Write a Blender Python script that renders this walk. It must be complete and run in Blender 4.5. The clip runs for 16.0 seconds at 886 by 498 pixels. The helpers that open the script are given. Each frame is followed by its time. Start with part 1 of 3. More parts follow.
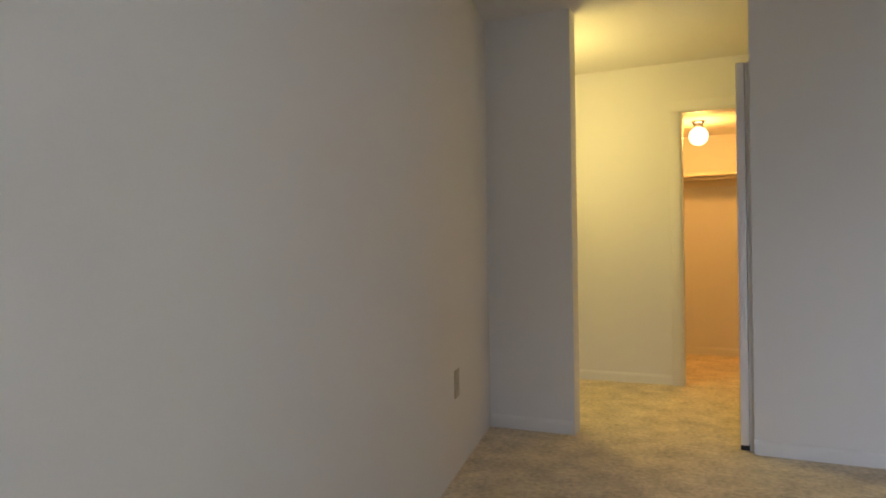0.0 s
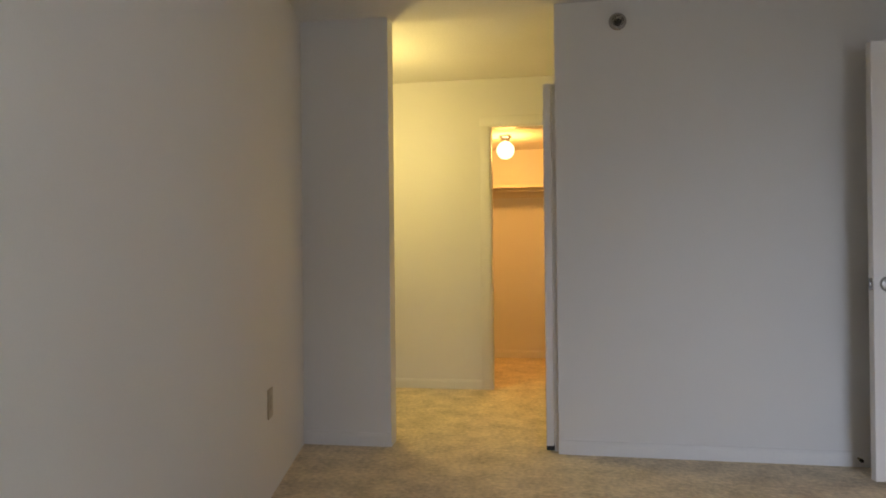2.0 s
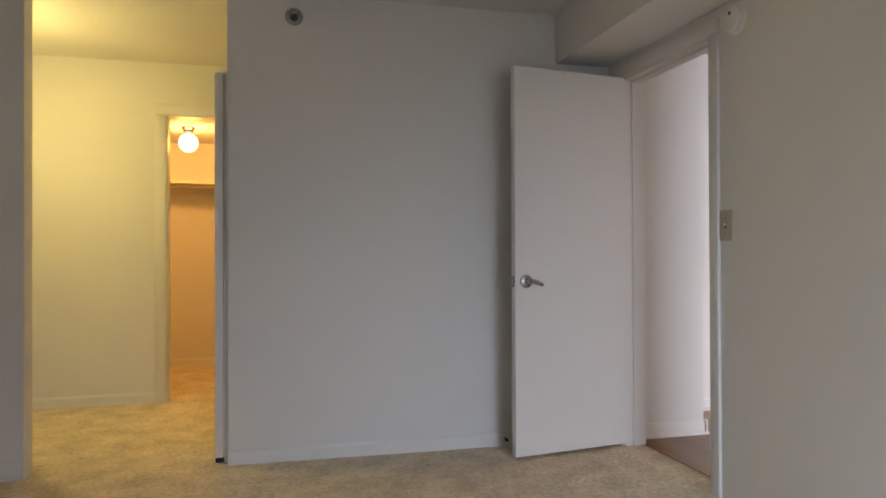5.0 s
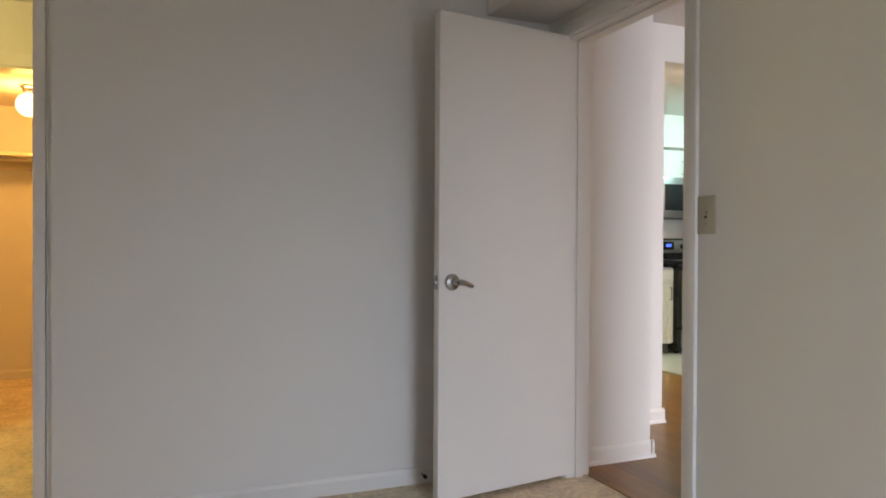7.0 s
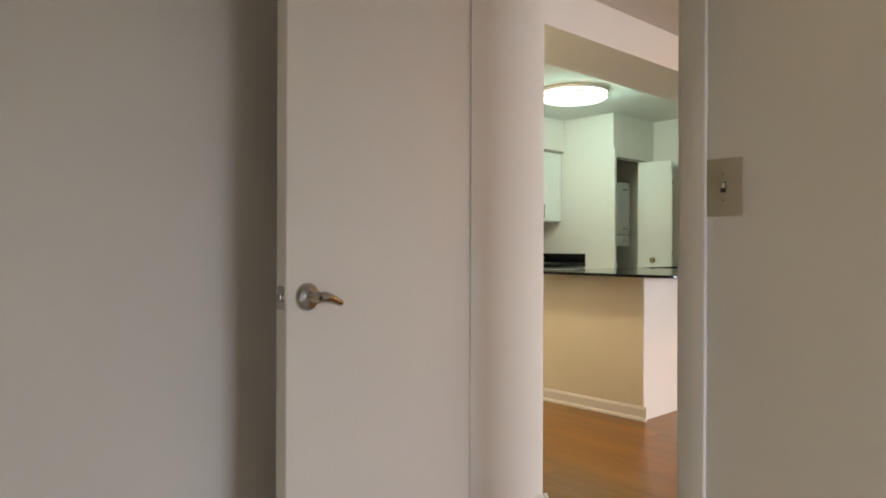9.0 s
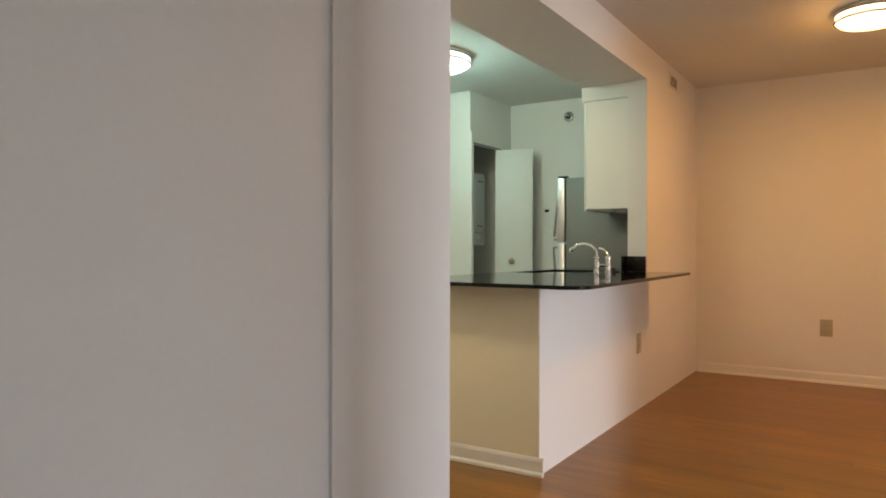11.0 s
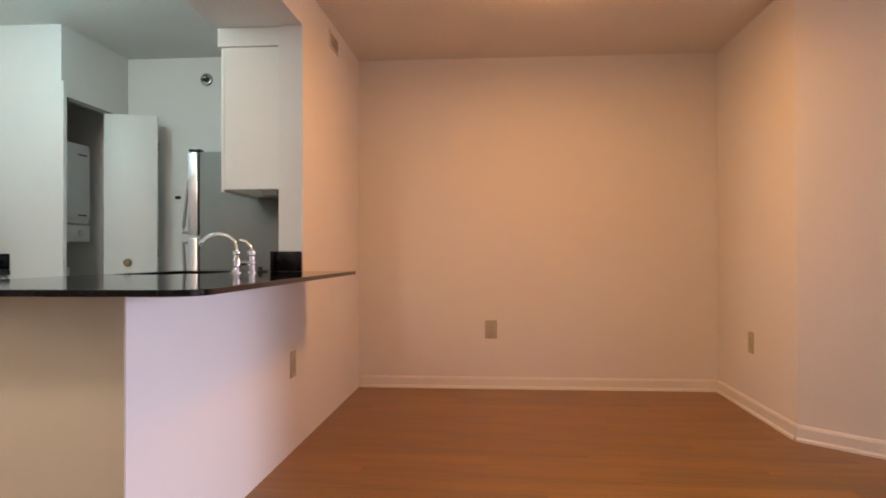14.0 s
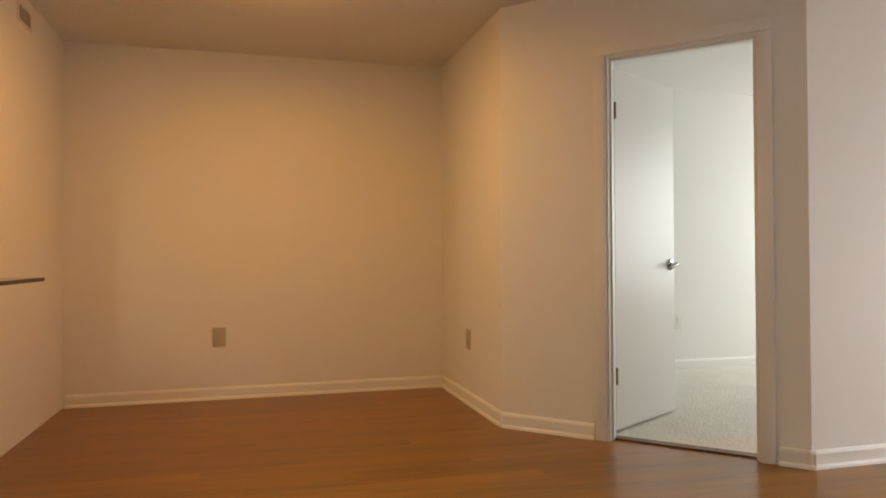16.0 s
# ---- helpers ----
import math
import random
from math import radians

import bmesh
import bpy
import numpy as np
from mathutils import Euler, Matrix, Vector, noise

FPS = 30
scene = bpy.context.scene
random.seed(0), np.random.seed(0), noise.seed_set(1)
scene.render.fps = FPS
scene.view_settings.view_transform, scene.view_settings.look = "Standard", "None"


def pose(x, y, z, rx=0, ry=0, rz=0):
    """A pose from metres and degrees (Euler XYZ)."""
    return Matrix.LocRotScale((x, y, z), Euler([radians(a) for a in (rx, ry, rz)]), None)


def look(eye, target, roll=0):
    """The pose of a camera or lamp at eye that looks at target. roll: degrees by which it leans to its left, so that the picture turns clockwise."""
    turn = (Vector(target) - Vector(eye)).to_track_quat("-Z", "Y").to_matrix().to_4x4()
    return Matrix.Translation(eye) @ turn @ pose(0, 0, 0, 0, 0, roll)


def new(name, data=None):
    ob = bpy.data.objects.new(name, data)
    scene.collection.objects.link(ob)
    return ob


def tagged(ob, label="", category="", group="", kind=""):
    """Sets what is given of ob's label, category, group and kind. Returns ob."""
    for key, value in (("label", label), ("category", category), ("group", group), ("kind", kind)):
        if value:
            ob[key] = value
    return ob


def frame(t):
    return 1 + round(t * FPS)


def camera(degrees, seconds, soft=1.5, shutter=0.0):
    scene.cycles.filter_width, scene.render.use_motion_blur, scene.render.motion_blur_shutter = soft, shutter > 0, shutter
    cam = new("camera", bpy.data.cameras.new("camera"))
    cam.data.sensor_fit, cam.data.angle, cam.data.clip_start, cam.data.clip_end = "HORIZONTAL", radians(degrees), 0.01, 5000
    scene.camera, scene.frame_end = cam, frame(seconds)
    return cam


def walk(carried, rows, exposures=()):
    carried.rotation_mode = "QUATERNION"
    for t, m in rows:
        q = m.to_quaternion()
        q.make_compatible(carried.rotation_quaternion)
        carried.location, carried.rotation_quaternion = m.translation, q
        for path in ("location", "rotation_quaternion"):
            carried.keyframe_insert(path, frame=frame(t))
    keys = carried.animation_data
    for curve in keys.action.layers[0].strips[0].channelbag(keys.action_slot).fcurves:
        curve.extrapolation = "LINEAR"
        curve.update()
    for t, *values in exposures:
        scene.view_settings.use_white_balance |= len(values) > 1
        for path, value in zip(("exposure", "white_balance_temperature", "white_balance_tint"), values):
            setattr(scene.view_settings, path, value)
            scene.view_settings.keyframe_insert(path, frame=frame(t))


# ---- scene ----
cam = camera(65.9, 16.0, soft=1.8)
PATH = [
    (0, (0.359, -0.413, 1.062), (-0.492, 1.397, 1.065), -0.8),
    (0.5, (0.268, -0.399, 1.108), (-0.466, 1.461, 1.107), -0.8),
    (1, (0.226, -0.355, 1.081), (-0.376, 1.553, 1.091), -0.5),
    (1.5, (0.236, -0.348, 1.081), (-0.23, 1.597, 1.094), -0.6),
    (2, (0.293, -0.34, 1.093), (-0.031, 1.634, 1.103), -0.6),
    (2.5, (0.35, -0.334, 1.091), (0.19, 1.659, 1.105), -0.5),
    (3, (0.402, -0.338, 1.083), (0.419, 1.662, 1.101), -0.4),
    (3.5, (0.431, -0.344, 1.085), (0.62, 1.647, 1.101), -0.3),
    (4, (0.452, -0.354, 1.09), (0.782, 1.619, 1.105), -0.2),
    (6.5, (0.6, 0.253, 1.046), (1.277, 2.135, 1.038), 0.0),
    (7, (0.672, 0.482, 1.09), (1.44, 2.328, 1.072), 0.3),
    (7.5, (0.766, 0.739, 1.062), (1.657, 2.53, 1.045), 0.5),
    (8, (0.803, 1.028, 1.058), (1.843, 2.736, 1.047), 0.6),
    (8.5, (0.797, 1.324, 1.067), (1.999, 2.922, 1.061), 0.2),
    (9, (0.882, 1.605, 1.05), (2.245, 3.069, 1.047), 0.2),
    (11.5, (1.933, 2.627, 1.067), (3.672, 3.615, 1.059), 0.1),
    (12, (2.165, 2.72, 1.058), (3.964, 3.593, 1.05), 0.1),
    (12.5, (2.425, 2.785, 1.041), (4.296, 3.492, 1.035), 0.0),
    (13, (2.586, 2.807, 1.014), (4.505, 3.37, 1.018), -0.0),
    (13.5, (2.723, 2.829, 1.0), (4.688, 3.204, 1.009), 0.0),
    (14, (2.804, 2.798, 0.987), (4.798, 2.953, 1.002), -0.1),
    (14.5, (2.837, 2.761, 0.99), (4.837, 2.756, 1.008), -0.2),
    (15, (2.836, 2.682, 0.986), (4.83, 2.533, 1.009), -0.2),
    (15.5, (2.825, 2.628, 0.986), (4.796, 2.287, 1.009), -0.2),
    (16, (2.82, 2.596, 0.981), (4.748, 2.065, 1.006), -0.3),
]
EXPOSURES = [
    (0, -0.15, 6600, 14), (1, -0.15, 6600, 14), (2, -0.2, 6700, 14), (3.5, -0.22, 6800, 14), (4.2, -0.22, 6800, 14), (6.5, -0.15, 6900, 14), (7, -0.02, 7000, 14), (8, 0.0, 7300, 14), (9, -0.1, 8100, 15), (11.5, -0.35, 7000, 11), (12.4, -0.3, 6500, 6),
    (13, -0.33, 6800, 23), (13.5, -0.32, 6900, 34), (14, -0.25, 6700, 32), (15, -0.38, 6900, 13), (16, -0.5, 8000, 14),
]
walk(cam, [(t, look(eye, target, roll)) for t, eye, target, roll in PATH], EXPOSURES)

# ---- world, sun, large lights ----
world = bpy.data.worlds.new("sky")
scene.world = world
world.use_nodes = True
wn = world.node_tree
sky = wn.nodes.new("ShaderNodeTexSky")
sky.sky_type, sky.sun_disc = "NISHITA", False
sky.sun_elevation, sky.sun_rotation = radians(50), radians(20)
wn.links.new(sky.outputs[0], wn.nodes["Background"].inputs[0])
wn.nodes["Background"].inputs[1].default_value = 0.1


def lamp(name, kind, m, energy, color, size=0.1, size_y=None, spread=180):
    data = bpy.data.lights.new(name, kind)
    data.energy, data.color = energy, color
    if kind == "AREA":
        data.size, data.spread = size, radians(spread)
        if size_y:
            data.shape, data.size_y = "RECTANGLE", size_y
    elif kind == "SUN":
        data.angle = size
    else:
        data.shadow_soft_size = size
    ob = new(name, data)
    ob.matrix_world = m
    return ob


lamp("sun", "SUN", look((0, -8, 9), (0.5, 0, 0)), 0.6, (1, 0.97, 0.92), radians(10))
# daylight that comes in at the windows
lamp("bedroom_window_light", "AREA", pose(1.72, -2.02, 0.95, -52, 0, 164), 60, (0.64, 0.77, 1.0), 1.1, 1.5, 106)
lamp("living_window_light", "AREA", pose(4.84, -4.52, 1.15, -70, 0, 203), 205, (0.73, 0.83, 1.0), 1.04, 1.9, 92)
lamp("back_bedroom_window_light", "AREA", pose(6.9, -3.22, 1.35, -76, 0, 180), 82, (0.76, 0.90, 1.0), 1.7, 1.5)
# lamps that burn
lamp("closet_bulb", "POINT", pose(-0.141, 5.849, 2.005), 25, (1.0, 0.46, 0.09), 0.08)
lamp("vestibule_bulb", "POINT", pose(-1.0, 4.12, 1.92), 21, (1.0, 0.80, 0.25), 0.09)
lamp("kitchen_ring", "POINT", pose(5.79, 5.21, 2.30), 30, (0.47, 0.98, 0.95), 0.12)
# added lamp, out of view, that brightens the bar's end wall
lamp("unseen_entry_bulb", "POINT", pose(3.65, 4.42, 2.28), 50, (1.0, 0.86, 0.60), 0.10)
lamp("dining_bulb", "POINT", pose(6.31, 2.53, 2.31), 11, (1.0, 0.48, 0.105), 0.10)
lamp("dining_panel", "AREA", pose(6.31, 2.53, 2.333), 24, (1.0, 0.48, 0.105), 0.3)

# ---- materials ----
def material(name, color, rough=0.5, metal=0.0, bump=0.0, scale=200.0, vary=0.06, big=1.3, stretch=(1, 1, 1), bump_dist=0.002, coat=0.0, per_object=0.0, emit=None, strength=0.0, spec=0.5):
    m = bpy.data.materials.new(name)
    m.use_nodes = True
    n, l = m.node_tree.nodes, m.node_tree.links
    b = n["Principled BSDF"]
    b.inputs["Roughness"].default_value, b.inputs["Metallic"].default_value = rough, metal
    b.inputs["Specular IOR Level"].default_value = spec
    b.inputs["Coat Weight"].default_value = coat
    co = n.new("ShaderNodeTexCoord")
    mp = n.new("ShaderNodeMapping")
    mp.inputs["Scale"].default_value = stretch
    l.new(co.outputs["Object"], mp.inputs[0])
    fine, large = n.new("ShaderNodeTexNoise"), n.new("ShaderNodeTexNoise")
    fine.inputs["Scale"].default_value, fine.inputs["Detail"].default_value = scale, 4
    large.inputs["Scale"].default_value, large.inputs["Detail"].default_value = big, 5
    l.new(mp.outputs[0], fine.inputs["Vector"])
    l.new(mp.outputs[0], large.inputs["Vector"])
    mix = n.new("ShaderNodeMix")
    mix.data_type = "RGBA"
    dark = tuple(c * (1 - vary) for c in color)
    light = tuple(min(1, c * (1 + vary)) for c in color)
    mix.inputs[6].default_value, mix.inputs[7].default_value = (*dark, 1), (*light, 1)
    add = n.new("ShaderNodeMath")
    add.operation = "MULTIPLY_ADD"
    add.inputs[1].default_value = 0.5
    l.new(fine.outputs[0], add.inputs[0])
    half = n.new("ShaderNodeMath")
    half.operation = "MULTIPLY"
    half.inputs[1].default_value = 0.5
    l.new(large.outputs[0], half.inputs[0])
    l.new(half.outputs[0], add.inputs[2])
    ramp = n.new("ShaderNodeMapRange")
    ramp.inputs[1].default_value, ramp.inputs[2].default_value = 0.3, 0.7
    l.new(add.outputs[0], ramp.inputs[0])
    l.new(ramp.outputs[0], mix.inputs[0])
    out = mix.outputs[2]
    if per_object:
        info, hsv = n.new("ShaderNodeObjectInfo"), n.new("ShaderNodeHueSaturation")
        rng = n.new("ShaderNodeMapRange")
        rng.inputs[3].default_value, rng.inputs[4].default_value = 1 - per_object, 1 + per_object
        l.new(info.outputs["Random"], rng.inputs[0])
        l.new(rng.outputs[0], hsv.inputs["Value"])
        l.new(out, hsv.inputs["Color"])
        out = hsv.outputs[0]
    l.new(out, b.inputs["Base Color"])
    rr = n.new("ShaderNodeMapRange")
    rr.inputs[3].default_value, rr.inputs[4].default_value = max(0, rough - 0.05), min(1, rough + 0.05)
    l.new(large.outputs[0], rr.inputs[0])
    l.new(rr.outputs[0], b.inputs["Roughness"])
    if bump:
        bp = n.new("ShaderNodeBump")
        bp.inputs["Strength"].default_value, bp.inputs["Distance"].default_value = bump, bump_dist
        l.new(fine.outputs[0], bp.inputs["Height"])
        l.new(bp.outputs[0], b.inputs["Normal"])
    if emit:
        b.inputs["Emission Color"].default_value, b.inputs["Emission Strength"].default_value = (*emit, 1), strength
    return m


PAINT = material("wall_paint", (0.76, 0.745, 0.72), 0.6, bump=0.10, scale=160, vary=0.02, bump_dist=0.0015)
CEIL = material("ceiling_texture", (0.74, 0.725, 0.70), 0.9, bump=0.9, scale=90, vary=0.05, bump_dist=0.006)
TRIM = material("trim_paint", (0.775, 0.76, 0.735), 0.42, bump=0.1, scale=60, vary=0.02)
DOORP = material("door_paint", (0.79, 0.78, 0.76), 0.38, bump=0.08, scale=90, vary=0.025)
CARPET = material("tan_carpet", (0.76, 0.64, 0.48), 0.95, bump=1.0, scale=38, vary=0.34, big=6.0, bump_dist=0.012, spec=0.1)
CARPET2 = material("pale_carpet", (0.72, 0.69, 0.63), 0.95, bump=0.8, scale=55, vary=0.12, big=2.2, bump_dist=0.012, spec=0.1)
LAM = material("laminate_wood", (0.232, 0.102, 0.014), 0.30, spec=0.4, scale=7, vary=0.34, big=2.2, stretch=(6, 0.40, 6), bump_dist=0.0005, per_object=0.15)
SILL = material("threshold_wood", (0.13, 0.06, 0.028), 0.45, scale=40, vary=0.25, big=4)
UNDER = material("underlay", (0.06, 0.03, 0.015), 0.8)
VINYL = material("vinyl_floor", (0.66, 0.63, 0.56), 0.35, bump=0.1, scale=40, vary=0.08, big=3)
GRANITE = material("black_granite", (0.007, 0.007, 0.008), 0.07, scale=300, vary=0.6, big=60, spec=0.2)
STEEL = material("stainless_steel", (0.36, 0.365, 0.37), 0.34, 1.0, scale=30, vary=0.04, stretch=(1, 1, 30))
FRIDGE = material("bright_stainless", (0.66, 0.67, 0.68), 0.30, 1.0, scale=30, vary=0.04, stretch=(1, 1, 30))
CHROME = material("chrome", (0.75, 0.75, 0.76), 0.10, 1.0, vary=0.03)
NICKEL = material("satin_nickel", (0.41, 0.40, 0.39), 0.24, 1.0, vary=0.05)
GREYSIDE = material("grey_fridge_side", (0.185, 0.178, 0.165), 0.5, bump=0.2, scale=250, vary=0.06)
COOKTOP = material("matt_black_cooktop", (0.009, 0.009, 0.010), 0.42, vary=0.3, spec=0.16)
BUTTON = material("dark_keys", (0.06, 0.062, 0.065), 0.4, vary=0.05)
BLACK = material("black_enamel", (0.012, 0.012, 0.013), 0.18, vary=0.2)
DARKGLASS = material("dark_glass", (0.015, 0.017, 0.02), 0.12, vary=0.2, spec=0.3)
CABW = material("cabinet_white", (0.80, 0.805, 0.80), 0.30, bump=0.05, scale=60, vary=0.015)
CABC = material("cabinet_cream", (0.78, 0.765, 0.72), 0.35, bump=0.05, scale=60, vary=0.015)
APPL = material("appliance_white", (0.78, 0.79, 0.79), 0.3, vary=0.02)
PLAST = material("almond_plastic", (0.44, 0.40, 0.31), 0.4, vary=0.03)
PLASTW = material("white_plastic", (0.70, 0.68, 0.64), 0.4, vary=0.03)
VENTB = material("vent_shade", (0.24, 0.19, 0.13), 0.7)
SLOT = material("dark_slot", (0.03, 0.028, 0.025), 0.6)
BRASS = material("worn_brass", (0.33, 0.27, 0.17), 0.4, 1.0, vary=0.2)
RUBBER = material("dark_rubber", (0.02, 0.02, 0.02), 0.8)
SHELFP = material("shelf_paint", (0.72, 0.66, 0.55), 0.5, bump=0.1, scale=80, vary=0.04)
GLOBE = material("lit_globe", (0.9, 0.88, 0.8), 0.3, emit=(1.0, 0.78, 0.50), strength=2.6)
KDIFF = material("lit_kitchen_diffuser", (0.9, 0.92, 0.9), 0.4, emit=(0.86, 1.0, 0.95), strength=2.6)
# wall paint of the bar end with warm light put into its colour
WARMLIT = material("warm_lit_wall_paint", (0.79, 0.74, 0.60), 0.6, bump=0.25, scale=160, vary=0.02, bump_dist=0.0015)
DDIFF = material("lit_dining_diffuser", (0.9, 0.88, 0.8), 0.4, emit=(1.0, 0.80, 0.50), strength=3.0)
BLUE = material("blue_display", (0.02, 0.03, 0.2), 0.2, emit=(0.05, 0.12, 1.0), strength=2.5)
FRAMEW = material("window_frame_white", (0.8, 0.8, 0.8), 0.4)


# ---- mesh helpers ----
def bmx():
    return bmesh.new()


def box(bm, x0, y0, z0, x1, y1, z1, bevel=0.0, segs=2):
    r = bmesh.ops.create_cube(bm, size=1.0)
    vs = r["verts"]
    for v in vs:
        v.co = Vector(((x0 + x1) / 2 + v.co.x * (x1 - x0), (y0 + y1) / 2 + v.co.y * (y1 - y0), (z0 + z1) / 2 + v.co.z * (z1 - z0)))
    if bevel:
        es = {e for v in vs for e in v.link_edges}
        bmesh.ops.bevel(bm, geom=list(es), offset=bevel, segments=segs, affect="EDGES", profile=0.5)
    return bm


def cyl(bm, c, axis, r0, r1, h, seg=24):
    """A cylinder or cone that starts at c and runs h along the axis."""
    m = Matrix.Translation(c) @ Vector((0, 0, 1)).rotation_difference(Vector(axis)).to_matrix().to_4x4() @ Matrix.Translation((0, 0, h / 2))
    bmesh.ops.create_cone(bm, cap_ends=True, segments=seg, radius1=r0, radius2=r1, depth=h, matrix=m)
    return bm


def lathe(bm, c, axis, profile, seg=32):
    """A turned body: profile is (radius, distance along the axis)."""
    q = Vector((0, 0, 1)).rotation_difference(Vector(axis)).to_matrix()
    rings = []
    for r, h in profile:
        rings.append([bm.verts.new(Vector(c) + q @ Vector((r * math.cos(a), r * math.sin(a), h))) for a in (2 * math.pi * i / seg for i in range(seg))])
    for a, b in zip(rings, rings[1:]):
        for i in range(seg):
            j = (i + 1) % seg
            bm.faces.new((a[i], a[j], b[j], b[i]))
    bm.faces.new(rings[0][::-1])
    bm.faces.new(rings[-1])
    return bm


def tube(bm, pts, r, seg=10, taper=None):
    """A round bar along pts."""
    rings = []
    for i, p in enumerate(pts):
        p = Vector(p)
        d = (Vector(pts[min(i + 1, len(pts) - 1)]) - Vector(pts[max(i - 1, 0)])).normalized()
        side = d.cross(Vector((0.13, 0.31, 0.94))).normalized()
        up = side.cross(d)
        rr = r if taper is None else taper[i]
        rings.append([bm.verts.new(p + (side * math.cos(a) + up * math.sin(a)) * rr) for a in (2 * math.pi * k / seg for k in range(seg))])
    for a, b in zip(rings, rings[1:]):
        for i in range(seg):
            j = (i + 1) % seg
            bm.faces.new((a[i], a[j], b[j], b[i]))
    bm.faces.new(rings[0][::-1])
    bm.faces.new(rings[-1])
    return bm


def mesh_of(name, bm, mat, smooth=35):
    bmesh.ops.recalc_face_normals(bm, faces=bm.faces[:])
    me = bpy.data.meshes.new(name)
    for f in bm.faces:
        f.smooth = smooth > 0
    for e in bm.edges:
        e.smooth = not (len(e.link_faces) == 2 and e.calc_face_angle(0) > radians(smooth))
    bm.to_mesh(me)
    bm.free()
    me.materials.append(mat)
    return me


def part(name, bm, mat, parent, label="", smooth=35):
    ob = new(name, mesh_of(name, bm, mat, smooth))
    ob.parent = parent
    return tagged(ob, label)


def thing(name, m, label, category, group="", kind=""):
    ob = new(name)
    ob.empty_display_size = 0.05
    ob.matrix_basis = m
    return tagged(ob, label, category, group, kind)


def structure(name, bm, mat, label, category="wall"):
    return tagged(new(name, mesh_of(name, bm, mat, 0)), label, category, kind="structure")


def wall_cells(bm, length, thick, z0, z1, openings):
    """A wall along +x from 0, its face on y = 0 and its back on y = thick, with openings (s0, s1, z0, z1)."""
    ss = sorted({0, length, *(v for o in openings for v in o[:2])})
    zs = sorted({z0, z1, *(v for o in openings for v in o[2:])})
    for s0, s1 in zip(ss, ss[1:]):
        for a, b in zip(zs, zs[1:]):
            ms, mz = (s0 + s1) / 2, (a + b) / 2
            if any(o[0] < ms < o[1] and o[2] < mz < o[3] for o in openings):
                continue
            box(bm, s0, 0, a, s1, thick, b)
    bmesh.ops.remove_doubles(bm, verts=bm.verts[:], dist=0.0005)
    # inner faces between neighbouring cells go
    seen = {}
    for f in bm.faces:
        seen.setdefault(tuple(round(c, 3) for c in f.calc_center_median()), []).append(f)
    bmesh.ops.delete(bm, geom=[f for fs in seen.values() if len(fs) > 1 for f in fs], context="FACES")
    return bm


def wall(name, x, y, heading, length, label, thick=0.12, z0=0.0, z1=2.43, openings=(), mat=None, category="wall"):
    """A wall whose face starts at (x, y) and runs along heading degrees; its body lies to the left of that run."""
    ob = structure(name, wall_cells(bmx(), length, thick, z0, z1, list(openings)), mat or PAINT, label, category)
    ob.matrix_basis = pose(x, y, 0, 0, 0, heading)
    return ob


def slab(name, x0, y0, x1, y1, z0, z1, mat, label, category):
    return structure(name, box(bmx(), x0, y0, z0, x1, y1, z1), mat, label, category)


def skirting(name, x, y, heading, length, shoe=True, label="white painted wooden baseboard along the wall", height=0.085):
    """A baseboard whose back lies on the wall's face; it stands out to the right of its run."""
    prof = [(0, 0), (0.024, 0), (0.022, 0.012), (0.014, 0.019), (0.012, 0.021), (0.012, height - 0.016), (0.007, height - 0.004), (0.004, height), (0, height)]
    if not shoe:
        prof = [(0, 0), (0.012, 0), (0.012, height - 0.018), (0.007, height - 0.004), (0.004, height), (0, height)]
    bm = bmx()
    a = [bm.verts.new((0, -d, z)) for d, z in prof]
    b = [bm.verts.new((length, -d, z)) for d, z in prof]
    for i in range(len(prof)):
        j = (i + 1) % len(prof)
        bm.faces.new((a[i], a[j], b[j], b[i]))
    bm.faces.new(a[::-1])
    bm.faces.new(b)
    ob = structure(name, bm, TRIM, label, "baseboard")
    ob.matrix_basis = pose(x, y, 0.001, 0, 0, heading)
    return ob


H = 2.43
# ---- floors ----
slab("floor_bedroom", -1.27, -2.82, 2.52, 5.14, -0.15, 0.0, CARPET, "tan cut-pile carpet on the bedroom floor", "carpet")
slab("floor_closet", -1.27, 5.14, 2.52, 6.84, -0.15, 0.0, CARPET, "tan cut-pile carpet on the closet floor", "carpet")
slab("floor_kitchen", 4.66, 3.95, 7.78, 6.60, -0.15, -0.002, VINYL, "pale beige vinyl floor of the kitchen", "floor")
bm = bmx()
low, high = [[bm.verts.new((x, y, z)) for x, y in ((5.46, -3.34), (8.12, -3.34), (8.12, 1.12), (6.55, 1.12), (5.46, 0.08))] for z in (-0.15, 0.005)]
bm.faces.new(high)
bm.faces.new(low[::-1])
for i in range(5):
    bm.faces.new((low[i], low[(i + 1) % 5], high[(i + 1) % 5], high[i]))
structure("floor_back_bedroom", bm, CARPET2, "pale cream carpet of the far bedroom", "carpet")

# ---- ceilings ----
slab("ceiling_bedroom", -1.27, -2.82, 2.54, 3.54, H, H + 0.12, CEIL, "textured white bedroom ceiling", "ceiling")
slab("ceiling_vestibule", -1.27, 3.54, 2.54, 5.20, 2.47, 2.59, CEIL, "textured white ceiling before the closet", "ceiling")
slab("ceiling_closet", -1.27, 5.20, 2.54, 6.84, 2.14, 2.26, CEIL, "low textured closet ceiling", "ceiling")
slab("ceiling_living", 2.54, -4.62, 8.12, 3.82, H, H + 0.12, CEIL, "textured white living area ceiling", "ceiling")
slab("ceiling_kitchen", 2.54, 3.82, 8.12, 6.60, H, H + 0.12, CEIL, "textured white kitchen ceiling", "ceiling")

